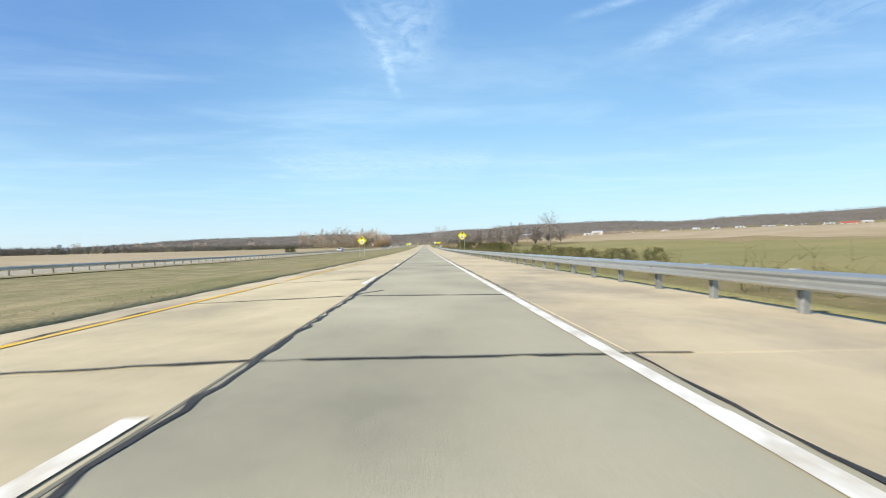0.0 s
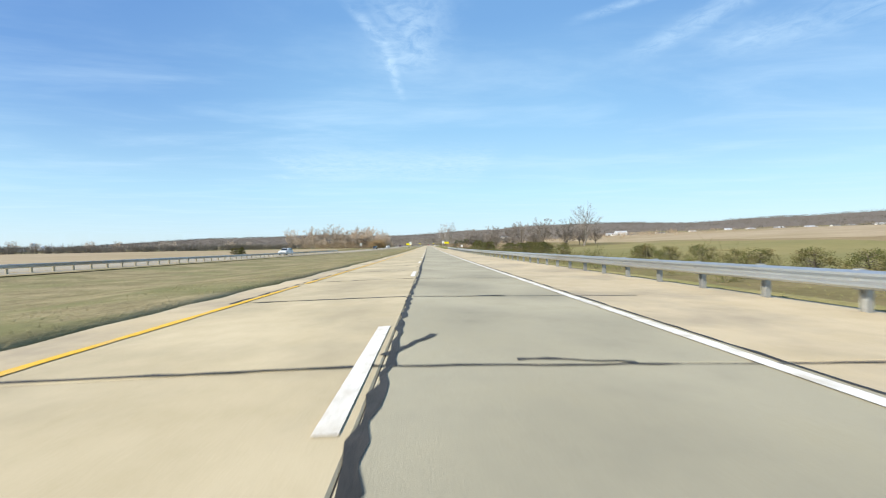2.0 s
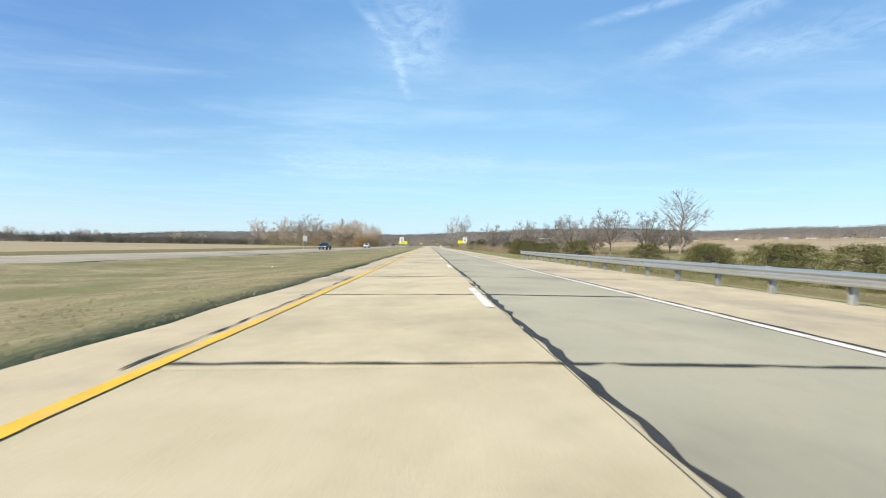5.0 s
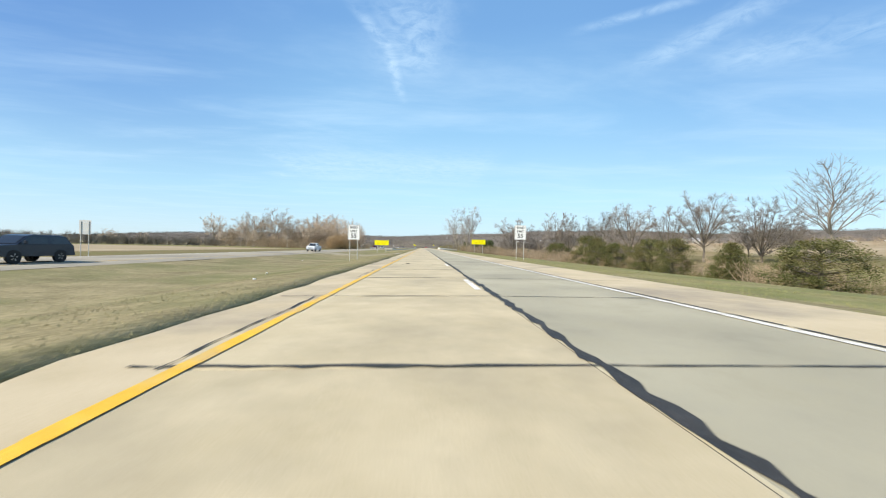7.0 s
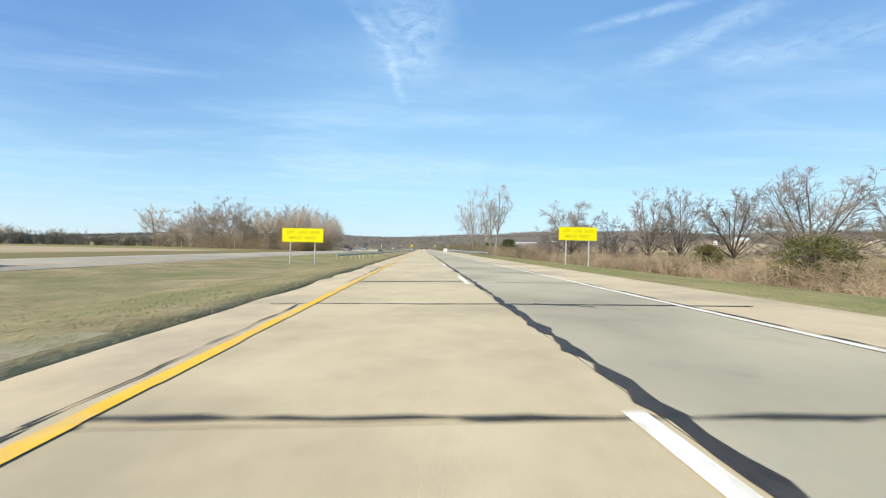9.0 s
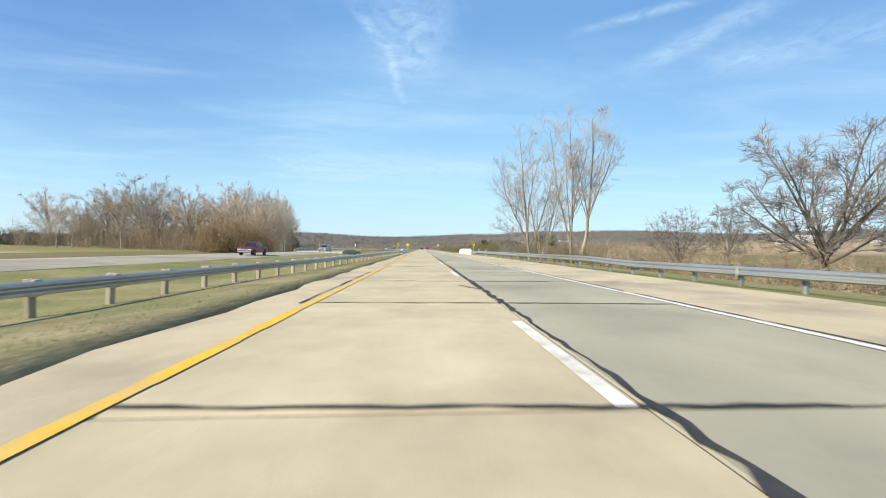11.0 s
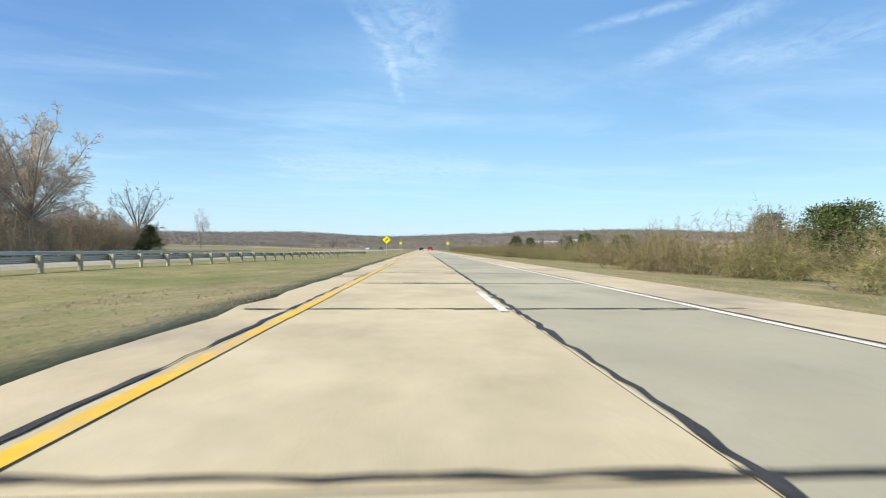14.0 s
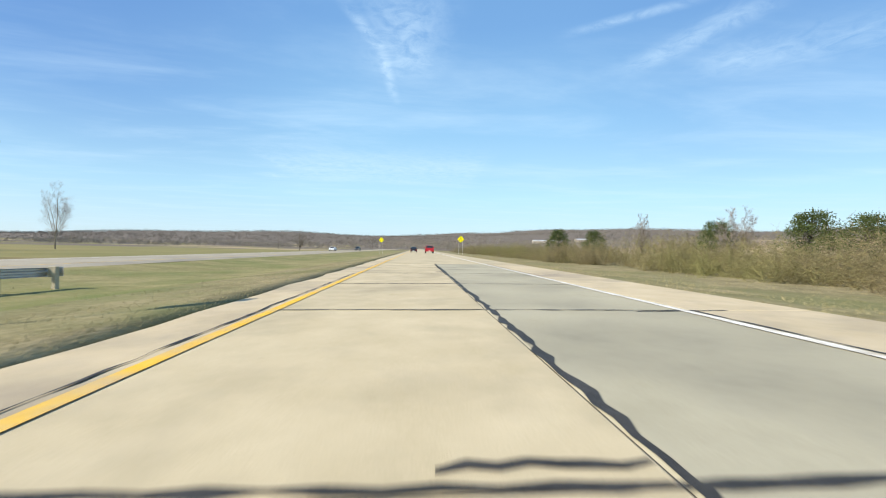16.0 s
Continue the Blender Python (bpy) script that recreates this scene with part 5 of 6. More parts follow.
KINDS = {
    "oak": tree_kind(3, "bark", "twig", trunk=.26, trunk_r=.015, rise=.12, least=.0008, limbs=dome(13, .26, .95), side_limbs=10, twigs=8, shoots=7),
    "oak_b": tree_kind(17, "bark", "twig", trunk=.22, trunk_r=.015, rise=.12, least=.0008, limbs=dome(14, .22, 1.05, 40, 70), side_limbs=10, twigs=8, shoots=7),
    "maple": tree_kind(8, "bark", "twig", trunk=.24, trunk_r=.015, rise=.12, least=.0008, limbs=dome(13, .24, .85, 80, 58), side_limbs=10, twigs=8, shoots=7),
    "vase": tree_kind(21, "bark", "twig", trunk=.13, trunk_r=.013, rise=.12, least=.0008, limbs=dome(12, .13, .62, 20, 40), side_limbs=9, twigs=7, shoots=7),
    "wood_a": tree_kind(61, "bark_warm", "twig_warm", trunk=.32, trunk_r=.014, rise=.12, least=.0009, limbs=dome(13, .3, 1.0, 60), side_limbs=10, twigs=7, shoots=6),
    "wood_b": tree_kind(62, "bark_warm", "twig_warm", trunk=.32, trunk_r=.013, rise=.12, least=.0009, limbs=dome(12, .3, .85, 10, 55), side_limbs=10, twigs=7, shoots=6),
    "wood_c": tree_kind(63, "bark_pale", "twig_warm", wide=.5, fork=.3, base=.26, trunk_r=.012, lead=.8, tips=320, thin=1.4),
    "birch": tree_kind(5, "bark_pale", "twig_warm", wide=.36, fork=.3, base=.26, trunk_r=.01, lead=.93, tips=260, steep=1.8),
    "poplar": tree_kind(12, "bark_tan", "twig_pale", trunk=.2, trunk_r=.011, limbs=((.2, 20, 4, .8, .7), (.19, 175, 13, .74, .6), (.2, 330, 12, .72, .6), (.16, 250, 16, .6, .45), (.14, 80, 26, .36, .3))),
    "poplar_b": tree_kind(33, "bark_tan", "twig_pale", trunk=.25, trunk_r=.011, limbs=((.25, 60, 3, .76, .8), (.24, 185, 24, .6, .55), (.22, 350, 20, .56, .5), (.25, 265, 13, .66, .55), (.23, 115, 27, .5, .42), (.15, 178, 52, .34, .3), (.17, 20, 58, .27, .26))),
    "poplar_c": tree_kind(47, "bark_tan", "twig_pale", leaves=1, trunk=.37, trunk_r=.0115, limbs=((.37, 30, 5, .64, .78), (.36, 340, 17, .54, .55), (.36, 180, 20, .44, .4), (.33, 100, 34, .34, .34), (.33, 260, 34, .3, .3))),
    "vase_poplar": tree_kind(58, "bark_tan", "twig_pale", trunk=.13, trunk_r=.011, limbs=((.13, 20, 18, .84, .7), (.12, 175, 14, .8, .62), (.11, 80, 24, .6, .5), (.12, 340, 27, .62, .5))),
    "stems": tree_kind(71, "bark_grey", "twig", trunk=.07, trunk_r=.016, side_limbs=10, twigs=7, shoots=5, limbs=((.06, 10, 6, .9, .5), (.05, 80, 14, .8, .45), (.05, 170, 10, .92, .5), (.04, 215, 20, .74, .42), (.05, 290, 12, .84, .45), (.04, 340, 22, .72, .42), (.04, 130, 26, .6, .36))),
    "oak_c": tree_kind(29, "bark", "twig", trunk=.22, trunk_r=.021, rise=.15, least=.0008, limbs=dome(10, .22, 1.05, 0, 66), side_limbs=8, twigs=6, shoots=5),
    "snag": tree_kind(41, "bark_grey", "twig", wide=.72, fork=.3, base=.34, trunk_r=.026, lead=.72, steep=1.1, tips=300, rough=2.0, lumps=.3, twig=5, cut=6),
    "clump": tree_kind(52, "bark", "twig", wide=.9, fork=.1, base=.12, trunk_r=.018, trunks=5, tips=900, twig=7),
}
TREES = {}


def tree(kind, x, y, height, label, group="bare roadside trees", turn=None, wide=1.0, lean=0.0):
    turn = rng.uniform(0, 360) if turn is None else turn
    s = height * 1.03 / 10
    m = pose(x, y, land(x, y)) @ Matrix.Rotation(radians(lean), 4, 'Y') @ Matrix.Rotation(radians(turn), 4, 'Z')
    if kind not in TREES:
        ob = thing("bare_tree", label, "tree", group)
        t, c = KINDS[kind]
        part("trunk", t, ob, "trunk and main limbs")
        part("crown", c, ob, "fine leafless branches")
        TREES[kind] = ob
        ob.matrix_basis = m
        ob.scale = (s * wide, s * wide, s)
    else:
        ob = copy_thing(TREES[kind], m)
        ob.matrix_basis = m
        ob.scale = (s * wide, s * wide, s)
        tagged(ob, label, "tree", group)
    return ob


def tall(x, y, top):
    """The height of a tree at (x, y) whose top is this far over the driver's eye."""
    return (top + 1.08 - land(x, y)) / 1.03


for kind, x, y, top, w in (
        ("oak_b", 81, 394, 18.6, .88), ("maple", 89.6, 382.5, 16.8, .58), ("oak", 91.6, 368, 20, .8), ("maple", 109, 365, 18.6, .74), ("vase", 124.8, 371, 16, .78),
        ("oak_b", 75.7, 408, 16.6, .8), ("maple", 55.9, 411, 16.2, .62), ("maple", 61, 407, 15.6, .58), ("oak", 41, 425, 14.4, .9), ("vase", 52, 420, 10.4, 1.1),
        ("vase", 141, 385, 15, 1.2), ("vase", 98, 415, 11, 1.3), ("maple", 132, 396, 14, 1.0)):
    tree(kind, x, y, tall(x, y, top), "broad leafless shade tree at the field edge", wide=w * 1.2)
tree("snag", 118.7, 352.8, 32.5, "tall half-dead tree with pale bare limbs", turn=40)
for kind, x, y, h, t, w, lean in (("poplar_b", 16.7, 451, 24.5, 0, 1.12, -1), ("vase_poplar", 17.6, 448.6, 18.3, 0, .95, 3), ("poplar", 21.3, 444.4, 24.5, 0, .9, -1), ("poplar_c", 22.1, 443, 24.2, 0, 1.0, 8)):
    tree(kind, x, y, h, "tall pale-barked poplar with fine bare twigs", "pale poplars by the shoulder", t, w, lean)
tree("stems", 16.4, 462.5, 10.2, "many-stemmed leafless tree beyond the parapet", turn=30)
tree("clump", 46, 456, 10.5, "low spreading leafless tree among scrub", wide=1.25)
tree("oak_b", 57, 457, 12, "dark crooked leafless tree among scrub", wide=.7)
tree("stems", 27, 463, 6.2, "many-stemmed leafless tree beyond the parapet", turn=140)
tree("oak_c", -117, 655, 26, "large spreading leafless oak in a field corner", wide=.8)
tree("poplar_b", -109.3, 685.5, 19.5, "slender leafless tree standing alone in the field", wide=.85)
tree("vase", -75, 812, 12, "slender leafless tree standing alone in the field", wide=1.0)
tree("maple", -140, 668, 15, "leafless tree beside the spreading oak")
# wood beyond the opposite carriageway
wr = random.Random(77)
for kind, x, y, top, w in (
        ("wood_a", -69, 525.5, 22.5, .75), ("wood_b", -83.7, 526, 20.5, .9), ("wood_a", -116, 549, 28.5, .9), ("wood_b", -104, 541, 20, 1.0), ("wood_a", -152, 578, 27, .85),
        ("wood_a", -75, 569, 25, .8), ("wood_b", -77, 559, 22, .9), ("wood_c", -73.5, 546, 24, .9), ("wood_b", -84, 578, 22, .9), ("wood_b", -80, 548, 20, .9), ("wood_a", -92, 572, 26, .9),
        ("wood_b", -178, 578, 25, .85), ("wood_a", -95, 545, 20, 1.0), ("wood_b", -132, 560, 24, 1.0), ("wood_c", -101, 530, 17, .9), ("wood_c", -140, 552, 16, .9)):
    tree(kind, x, y, tall(x, y, top * .98), "tall leafless tree in a dense wood", "trees of the wood", wide=w)
for i in range(30):
    y = wr.uniform(530, 640)
    x = -56 - (y - 510) * .4 - 95 * wr.random() ** 1.4
    k = wr.choice(("wood_a", "wood_b", "wood_a", "wood_b", "wood_c"))
    tree(k, x, y, tall(x, y, wr.uniform(9, 16)), "tall leafless tree in a dense wood", "trees of the wood", wide=wr.uniform(.85, 1.15))
for x, y, top in ((-43, 505, 14), (-45.5, 509, 16), (-48, 504, 15), (-50.5, 511, 17.5), (-53, 525, 20), (-60, 530, 21), (-46.5, 515, 16), (-52.5, 506, 14), (-55, 513, 13.5), (-49, 520, 17), (-57, 519, 19), (-44, 513, 12), (-93, 508, 12), (-118, 515, 11)):
    tree("birch", x, y, tall(x, y, top * .94), "slim pale birch at the edge of the wood", "birches of the wood", wide=1.15)
for i in range(14):
    a = wr.uniform(0, 1)
    tree(wr.choice(("wood_a", "wood_b")), -215 - 170 * a + wr.uniform(-15, 15), 580 - 190 * a + wr.uniform(-12, 12), wr.uniform(8, 11.5), "leafless tree along the far field edge", "trees of the wood")


# ---- thickets and far woods: many fine tapered twigs ----
def twigs(base, direction, length, radius):
    """Tapered, creased stems; all arguments are arrays."""
    n = len(base)
    d = direction / np.linalg.norm(direction, axis=1)[:, None]
    a = np.cross(d, np.where(np.abs(d[:, 2:3]) < .9, [[0, 0, 1.0]], [[1.0, 0, 0]]))
    a /= np.linalg.norm(a, axis=1)[:, None]
    b = np.cross(d, a)
    v = np.empty((n, 4, 3))
    for k in range(3):
        t = 2 * math.pi * k / 3
        v[:, k] = base + (a * math.cos(t) + b * math.sin(t)) * radius[:, None]
    v[:, 3] = base + d * length[:, None]
    i = np.arange(n)[:, None] * 4
    f = np.concatenate([i + [[0, 1, 3]], i + [[1, 2, 3]]])
    return v.reshape(-1, 3), f


def thicket(name, label, spots, per, mat, spread, reach, thick, seed, category="scrub", fine=1.0):
    """Shrubs at spots (x, y, height): stems from the foot, then side shoots along them."""
    g = np.random.RandomState(seed)
    S = np.array(spots) * [1, 1, 1.18]
    z = np.array([land(x, y) for x, y, h in spots])
    n = len(S)
    idx = np.repeat(np.arange(n), per)
    m = len(idx)
    h = S[idx, 2]
    ang = g.uniform(0, 2 * np.pi, m)
    lean = np.abs(g.normal(0, spread, m)) + .05
    d = np.stack([np.cos(ang) * lean, np.sin(ang) * lean, np.ones(m)], 1)
    dn = d / np.linalg.norm(d, axis=1)[:, None]
    base = np.stack([S[idx, 0] + g.normal(0, .25, m) * h * .3, S[idx, 1] + g.normal(0, .25, m) * h * .3, z[idx] - .15], 1)
    # stems end inside a rounded crown, which the side shoots fill out
    ln = h * g.uniform(.42, .7, m) / np.sqrt(dn[:, 2] ** 2 + (1 - dn[:, 2] ** 2) / .5)
    V1, F1 = twigs(base, d, ln, thick * h * g.uniform(.7, 1.3, m))
    rep = np.repeat(np.arange(m), reach)
    u = g.uniform(.08, 1.0, len(rep)) ** .6
    b2 = base[rep] + dn[rep] * (ln[rep] * u)[:, None]
    d2 = dn[rep] * .35 + g.normal(0, .7, (len(rep), 3)) + [0, 0, .12]
    d2 /= np.linalg.norm(d2, axis=1)[:, None]
    frac = (b2[:, 2] - z[idx][rep]) / h[rep]
    room = np.maximum(.03, .93 - frac - .12 * np.linalg.norm(b2[:, :2] - S[idx[rep], :2], axis=1) / h[rep]) * h[rep]
    l2 = h[rep] * fine * g.uniform(.16, .4, len(rep)) * (1.1 - .45 * frac)
    l2 = np.minimum(l2, room / np.maximum(d2[:, 2], .05))
    V2, F2 = twigs(b2, d2, l2, thick * .6 * h[rep] * g.uniform(.6, 1.2, len(rep)) * (1.15 - .5 * frac))
    v, f = np.concatenate([V1, V2]), np.concatenate([F1, F2 + len(V1)])
    return tagged(new(name, raw(name, v, f, mat)), label, category, kind="stuff")


def crowns(name, label, spots, per, mat, size, seed, wide=.5, mid=.52):
    """Distant leafless crowns: short sprays of twigs filling a dome at each spot (x, y, height)."""
    g = np.random.RandomState(seed)
    S = np.array(spots)
    z = np.array([land(x, y) for x, y, h in spots])
    idx = np.repeat(np.arange(len(S)), per)
    m = len(idx)
    h = S[idx, 2]
    d = g.normal(0, 1, (m, 3))
    d /= np.linalg.norm(d, axis=1)[:, None]
    q = d * (g.uniform(.15, 1, m) ** .5)[:, None]
    wd = (wide * g.uniform(.75, 1.3, len(S)))[idx]
    c = np.stack([S[idx, 0] + q[:, 0] * h * wd, S[idx, 1] + q[:, 1] * h * wd, z[idx] + h * (mid + .44 * q[:, 2])], 1)
    way = d * [1, 1, .6] + g.normal(0, .5, (m, 3)) + [0, 0, .7]
    way /= np.linalg.norm(way, axis=1)[:, None]
    acr = np.cross(way, g.normal(0, 1, (m, 3)))
    acr /= np.linalg.norm(acr, axis=1)[:, None]
    L, W = (h * size * g.uniform(.6, 1.3, m))[:, None], (h * size * .24 * g.uniform(.6, 1.3, m))[:, None]
    v = np.stack([c - way * L * .5, c + acr * W, c + way * L * .6, c - acr * W], 1).reshape(-1, 3)
    f = np.arange(m)[:, None] * 4 + np.array([[0, 1, 2, 3]])
    return tagged(new(name, raw(name, v, f, mat)), label, "woodland", kind="stuff")


g0 = random.Random(5)
hedge = []
for i in range(225):
    yc = g0.uniform(480, 710)
    xc = 14.8 + abs(g0.gauss(0, 1)) * 4.5 + max(0, 500 - yc) * .05 + 1.2 * math.sin(yc * .13) + .8 * math.sin(yc * .31)
    hc = g0.uniform(4.6, 5.4) * (.7 + .4 * smooth01((xc - 13) / 6)) * (.88 + .26 * smooth01((555 - yc) / 30))
    for k in range(6):
        ox, oy = g0.gauss(0, 1.2), g0.gauss(0, 1.5)
        hedge.append((xc + ox, yc + oy, hc * g0.uniform(.88, 1.02) * max(.5, 1 - .06 * (ox * ox + oy * oy))))
thicket("roadside_thicket", "dense brown leafless thicket along the grass verge", hedge, 10, "scrub_olive", 1.2, 24, .0033, 1, fine=.36)
back = []
for i in range(700):
    y = g0.uniform(480, 900)
    back.append((28 + g0.uniform(0, 55), y, g0.uniform(4.4, 6)))
thicket("back_thicket", "dense olive brown thicket behind the roadside scrub", back, 7, "scrub", .9, 20, .0028, 2, fine=.55)
brush = []
for i in range(900):
    y = g0.uniform(262, 480)
    x = 29.5 + abs(g0.gauss(0, 1)) * 17 - (10 if y > 425 else 0)
    brush.append((x, y, g0.uniform(2.8, 5.6) if y > 330 else g0.uniform(1.5, 4)))
thicket("brush", "reddish brown brush below the shade trees", brush, 8, "scrub_red", .75, 14, .006, 3, fine=.7)
brush2 = [(43 + g0.gauss(0, 2), 168 + g0.gauss(0, 2), g0.uniform(4.4, 6)) for i in range(10)]
for i in range(520):
    y = g0.uniform(215, 330)
    x = 29 + abs(g0.gauss(0, 1)) * 12
    brush2.append((x, y, g0.uniform(.8, 2.4)))
for i in range(160):
    brush2.append((g0.uniform(12, 60), g0.uniform(20, 215), g0.uniform(.4, 1.1)))
for i in range(420):
    brush2.append((9.8 + abs(g0.gauss(0, 1)) * 5, g0.uniform(-6, 207), g0.uniform(.8, 2.0)))
thicket("brush", "thin brown brush below the embankment", brush2, 8, "scrub_green", .75, 7, .0065, 4)
under = []
for i in range(760):
    y = g0.uniform(522, 650)
    x = -53 - (y - 510) * .36 - abs(g0.gauss(0, 1)) * 36
    under.append((x, y, g0.uniform(6, 14)))
for i in range(160):
    x = g0.uniform(-92, -42)
    under.append((x, 516 + g0.uniform(-6, 30), g0.uniform(3.5, 8)))
thicket("wood_undergrowth", "tangled brown undergrowth at the foot of the wood", under, 7, "scrub_red", .6, 15, .0032, 6)
mound = []
for i in range(80):
    a, q = g0.uniform(0, 6.28), g0.random() ** .5
    mound.append((-54.5 + 8 * q * math.cos(a), 498 + 6 * q * math.sin(a), 19 * (1 - .45 * q * q) * g0.uniform(.75, 1)))
thicket("willow_thicket", "dense orange brown willow thicket in a rounded mound", mound, 12, "willow", .9, 30, .0026, 16, fine=.4)
creek = [(g0.uniform(19, 42), g0.uniform(452, 484), g0.uniform(3.0, 5.5)) for i in range(200)]
for i in range(150):
    x = g0.choice((g0.uniform(8.5, 16), g0.uniform(-19, -6.5), g0.uniform(-60, -37)))
    yc = 472 - .95 * x
    creek.append((x, yc + g0.gauss(0, 5), g0.uniform(2.2, 3.6)))
thicket("creek_brush", "brown brush growing out of the creek", creek, 8, "scrub", .6, 7, .005, 7)
front = []
for i in range(500):
    a = g0.random()
    front.append((-165 - 250 * a + g0.uniform(-14, 14), 590 - 240 * a + g0.uniform(-14, 14), g0.uniform(8, 11)))
for i in range(500):
    a = g0.random()
    front.append((-400 - 420 * a + g0.uniform(-25, 25), 350 + 260 * a + g0.uniform(-25, 25), g0.uniform(7, 10)))
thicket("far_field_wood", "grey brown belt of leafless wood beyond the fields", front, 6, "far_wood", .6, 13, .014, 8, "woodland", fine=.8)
ahead = []
for i in range(1500):
    s = g0.choice((-1, 1))
    y = g0.uniform(930, 1500)
    x = s * (70 + abs(g0.gauss(0, 1)) * 230) + (40 if s > 0 else -60)
    if s > 0 or noise.noise((x / 110, y / 90, 5)) > -.05:
        ahead.append((x, y, g0.uniform(4.5, 8)))
for i in range(900):
    x, y = -75 - 520 * g0.random(), g0.uniform(880, 1250)
    if noise.noise((x / 110, y / 90, 5)) > 0:
        ahead.append((x, y, g0.uniform(3, 7)))
for i in range(500):
    ahead.append((g0.gauss(0, 90), g0.uniform(1480, 1750), g0.uniform(7, 12)))
mid_wood = [(g0.uniform(60, 330), g0.uniform(430, 830), g0.uniform(4, 9)) for i in range(500)]
thicket("mid_wood", "brown leafless scrub wood beyond the bridge", mid_wood, 6, "scrub_red", .9, 18, .004, 19, "woodland", fine=.8)
for i in range(420):
    ahead.append((g0.gauss(0, 60), g0.uniform(1040, 1500), g0.uniform(5, 9)))
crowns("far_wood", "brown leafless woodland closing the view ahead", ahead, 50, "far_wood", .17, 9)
hills = []
while len(hills) < 11500:
    az = radians(g0.uniform(-72, 78))
    d = 1050 + 2150 * g0.random() ** .8
    x, y = d * math.sin(az), 300 + d * math.cos(az)
    if noise.noise((x / 260, y / 260, 7)) > .28 and d < 1500:
        continue
    hills.append((x, y, g0.uniform(8, 12)))
for i in range(900):
    x, y = g0.uniform(430, 950), g0.uniform(560, 900)
    if noise.noise((x / 60, y / 60, 9)) > .05:
        hills.append((x, y, g0.uniform(5, 10)))
crowns("hill_wood", "hazy brown leafless woodland covering the hills", hills, 18, "hill_twig", .22, 10, .95, .3)


# ---- evergreens ----
def evergreen(seed, cone, mat, n=20000, size=.044):
    """Sprays of foliage gathered in uneven clumps round a short trunk; one metre high and wide."""
    g = np.random.RandomState(seed)
    clumps = []
    for i in range(120):
        h = g.uniform(.05, .97)
        rad = .5 * math.sqrt(max(.03, 1 - h ** 2.2)) if mat == "pine" else (1 - h) ** .7 * .5 if cone else .5 * math.sqrt(max(.03, 1 - ((h - .33) / (.68 if h > .33 else .42)) ** 2))
        a = g.uniform(0, 2 * np.pi)
        rr = rad * g.uniform(.45, 1.0)
        clumps.append((rr * math.cos(a), rr * math.sin(a), h, g.uniform(.08, .16)))
    C = np.array(clumps)
    k = g.randint(0, len(C), n)
    off = g.normal(0, 1, (n, 3))
    off /= np.linalg.norm(off, axis=1)[:, None]
    p = C[k, :3] + off * [1, 1, .75] * (C[k, 3] * g.uniform(.1, 1.1, n))[:, None]
    p[:, 2] = np.clip(p[:, 2], .03, 1.05)
    d = off + np.stack([p[:, 0], p[:, 1], np.full(n, .35)], 1) * .8 + g.normal(0, .3, (n, 3))
    d /= np.linalg.norm(d, axis=1)[:, None]
    s = np.cross(d, g.normal(0, 1, (n, 3)))
    s /= np.linalg.norm(s, axis=1)[:, None]
    ln = size * g.uniform(.5, 1.2, n) * .55
    w = ln * .28
    v = np.stack([p, p + d * (ln * .5)[:, None] + s * w[:, None], p + d * ln[:, None], p + d * (ln * .5)[:, None] - s * w[:, None]], 1).reshape(-1, 3)
    f = np.arange(n)[:, None] * 4 + np.array([[0, 1, 2, 3]])
    foliage = raw("foliage", v, f, mat)
    wood = Shape()
    wood.tube([(0, 0, -.06), (.01, 0, .3), (0, .01, .85)], [.026, .02, .008], 5)
    for c in clumps:
        wood.tube([(0, 0, max(.05, c[2] - .12)), (c[0] * .8, c[1] * .8, c[2] - .02)], [.008, .003], 3)
    return raw_shape("trunk", wood, "bark", True), foliage


EVER = {"cedar": evergreen(1, False, "cedar"), "cedar_b": evergreen(2, True, "cedar"), "cedar_c": evergreen(3, False, "cedar"), "cedar_far": evergreen(5, False, "cedar", 7000, .065), "pine": evergreen(4, False, "pine", 10000, .06)}


def bush(kind, x, y, h, w, label, group="evergreen shrubs on the bank"):
    name = "pine_tree" if kind == "pine" else "cedar_shrub"
    ob = thing(name, label, "tree" if kind == "pine" else "shrub", group)
    part("trunk", EVER[kind][0], ob)
    part("foliage", EVER[kind][1], ob)
    ob.matrix_basis = pose(x, y, land(x, y), 0, 0, rng.uniform(0, 360))
    ob.scale = (w, w, h)


for x, y, peak, w in (
        (37, 78, .5, 4.6), (45.5, 81, .6, 5.0), (53, 83, .6, 5.4), (50, 96, .3, 4.8), (46, 108, .5, 5.4), (46.5, 114, .6, 5.2), (46, 121, .5, 4.8), (47, 126, .3, 4.2), (46, 132, 1.0, 5.4), (45, 139, .7, 5.0),
        (45, 146, 1.1, 5.4), (47, 152, .8, 5.0), (43, 189, 1.6, 5.2), (42, 204, 1.8, 7.0), (42, 212, 1.9, 7.4), (41, 221, 2.0, 7.4), (40, 231, 1.9, 7.2), (38, 243, 1.9, 7.0), (47, 224, 2.1, 7.4), (46, 238, 2.2, 7.6)):
    bush("cedar_far" if y < 200 else "cedar_c", x, y, peak - land(x, y), w, "shaggy olive green cedar with browned tips")
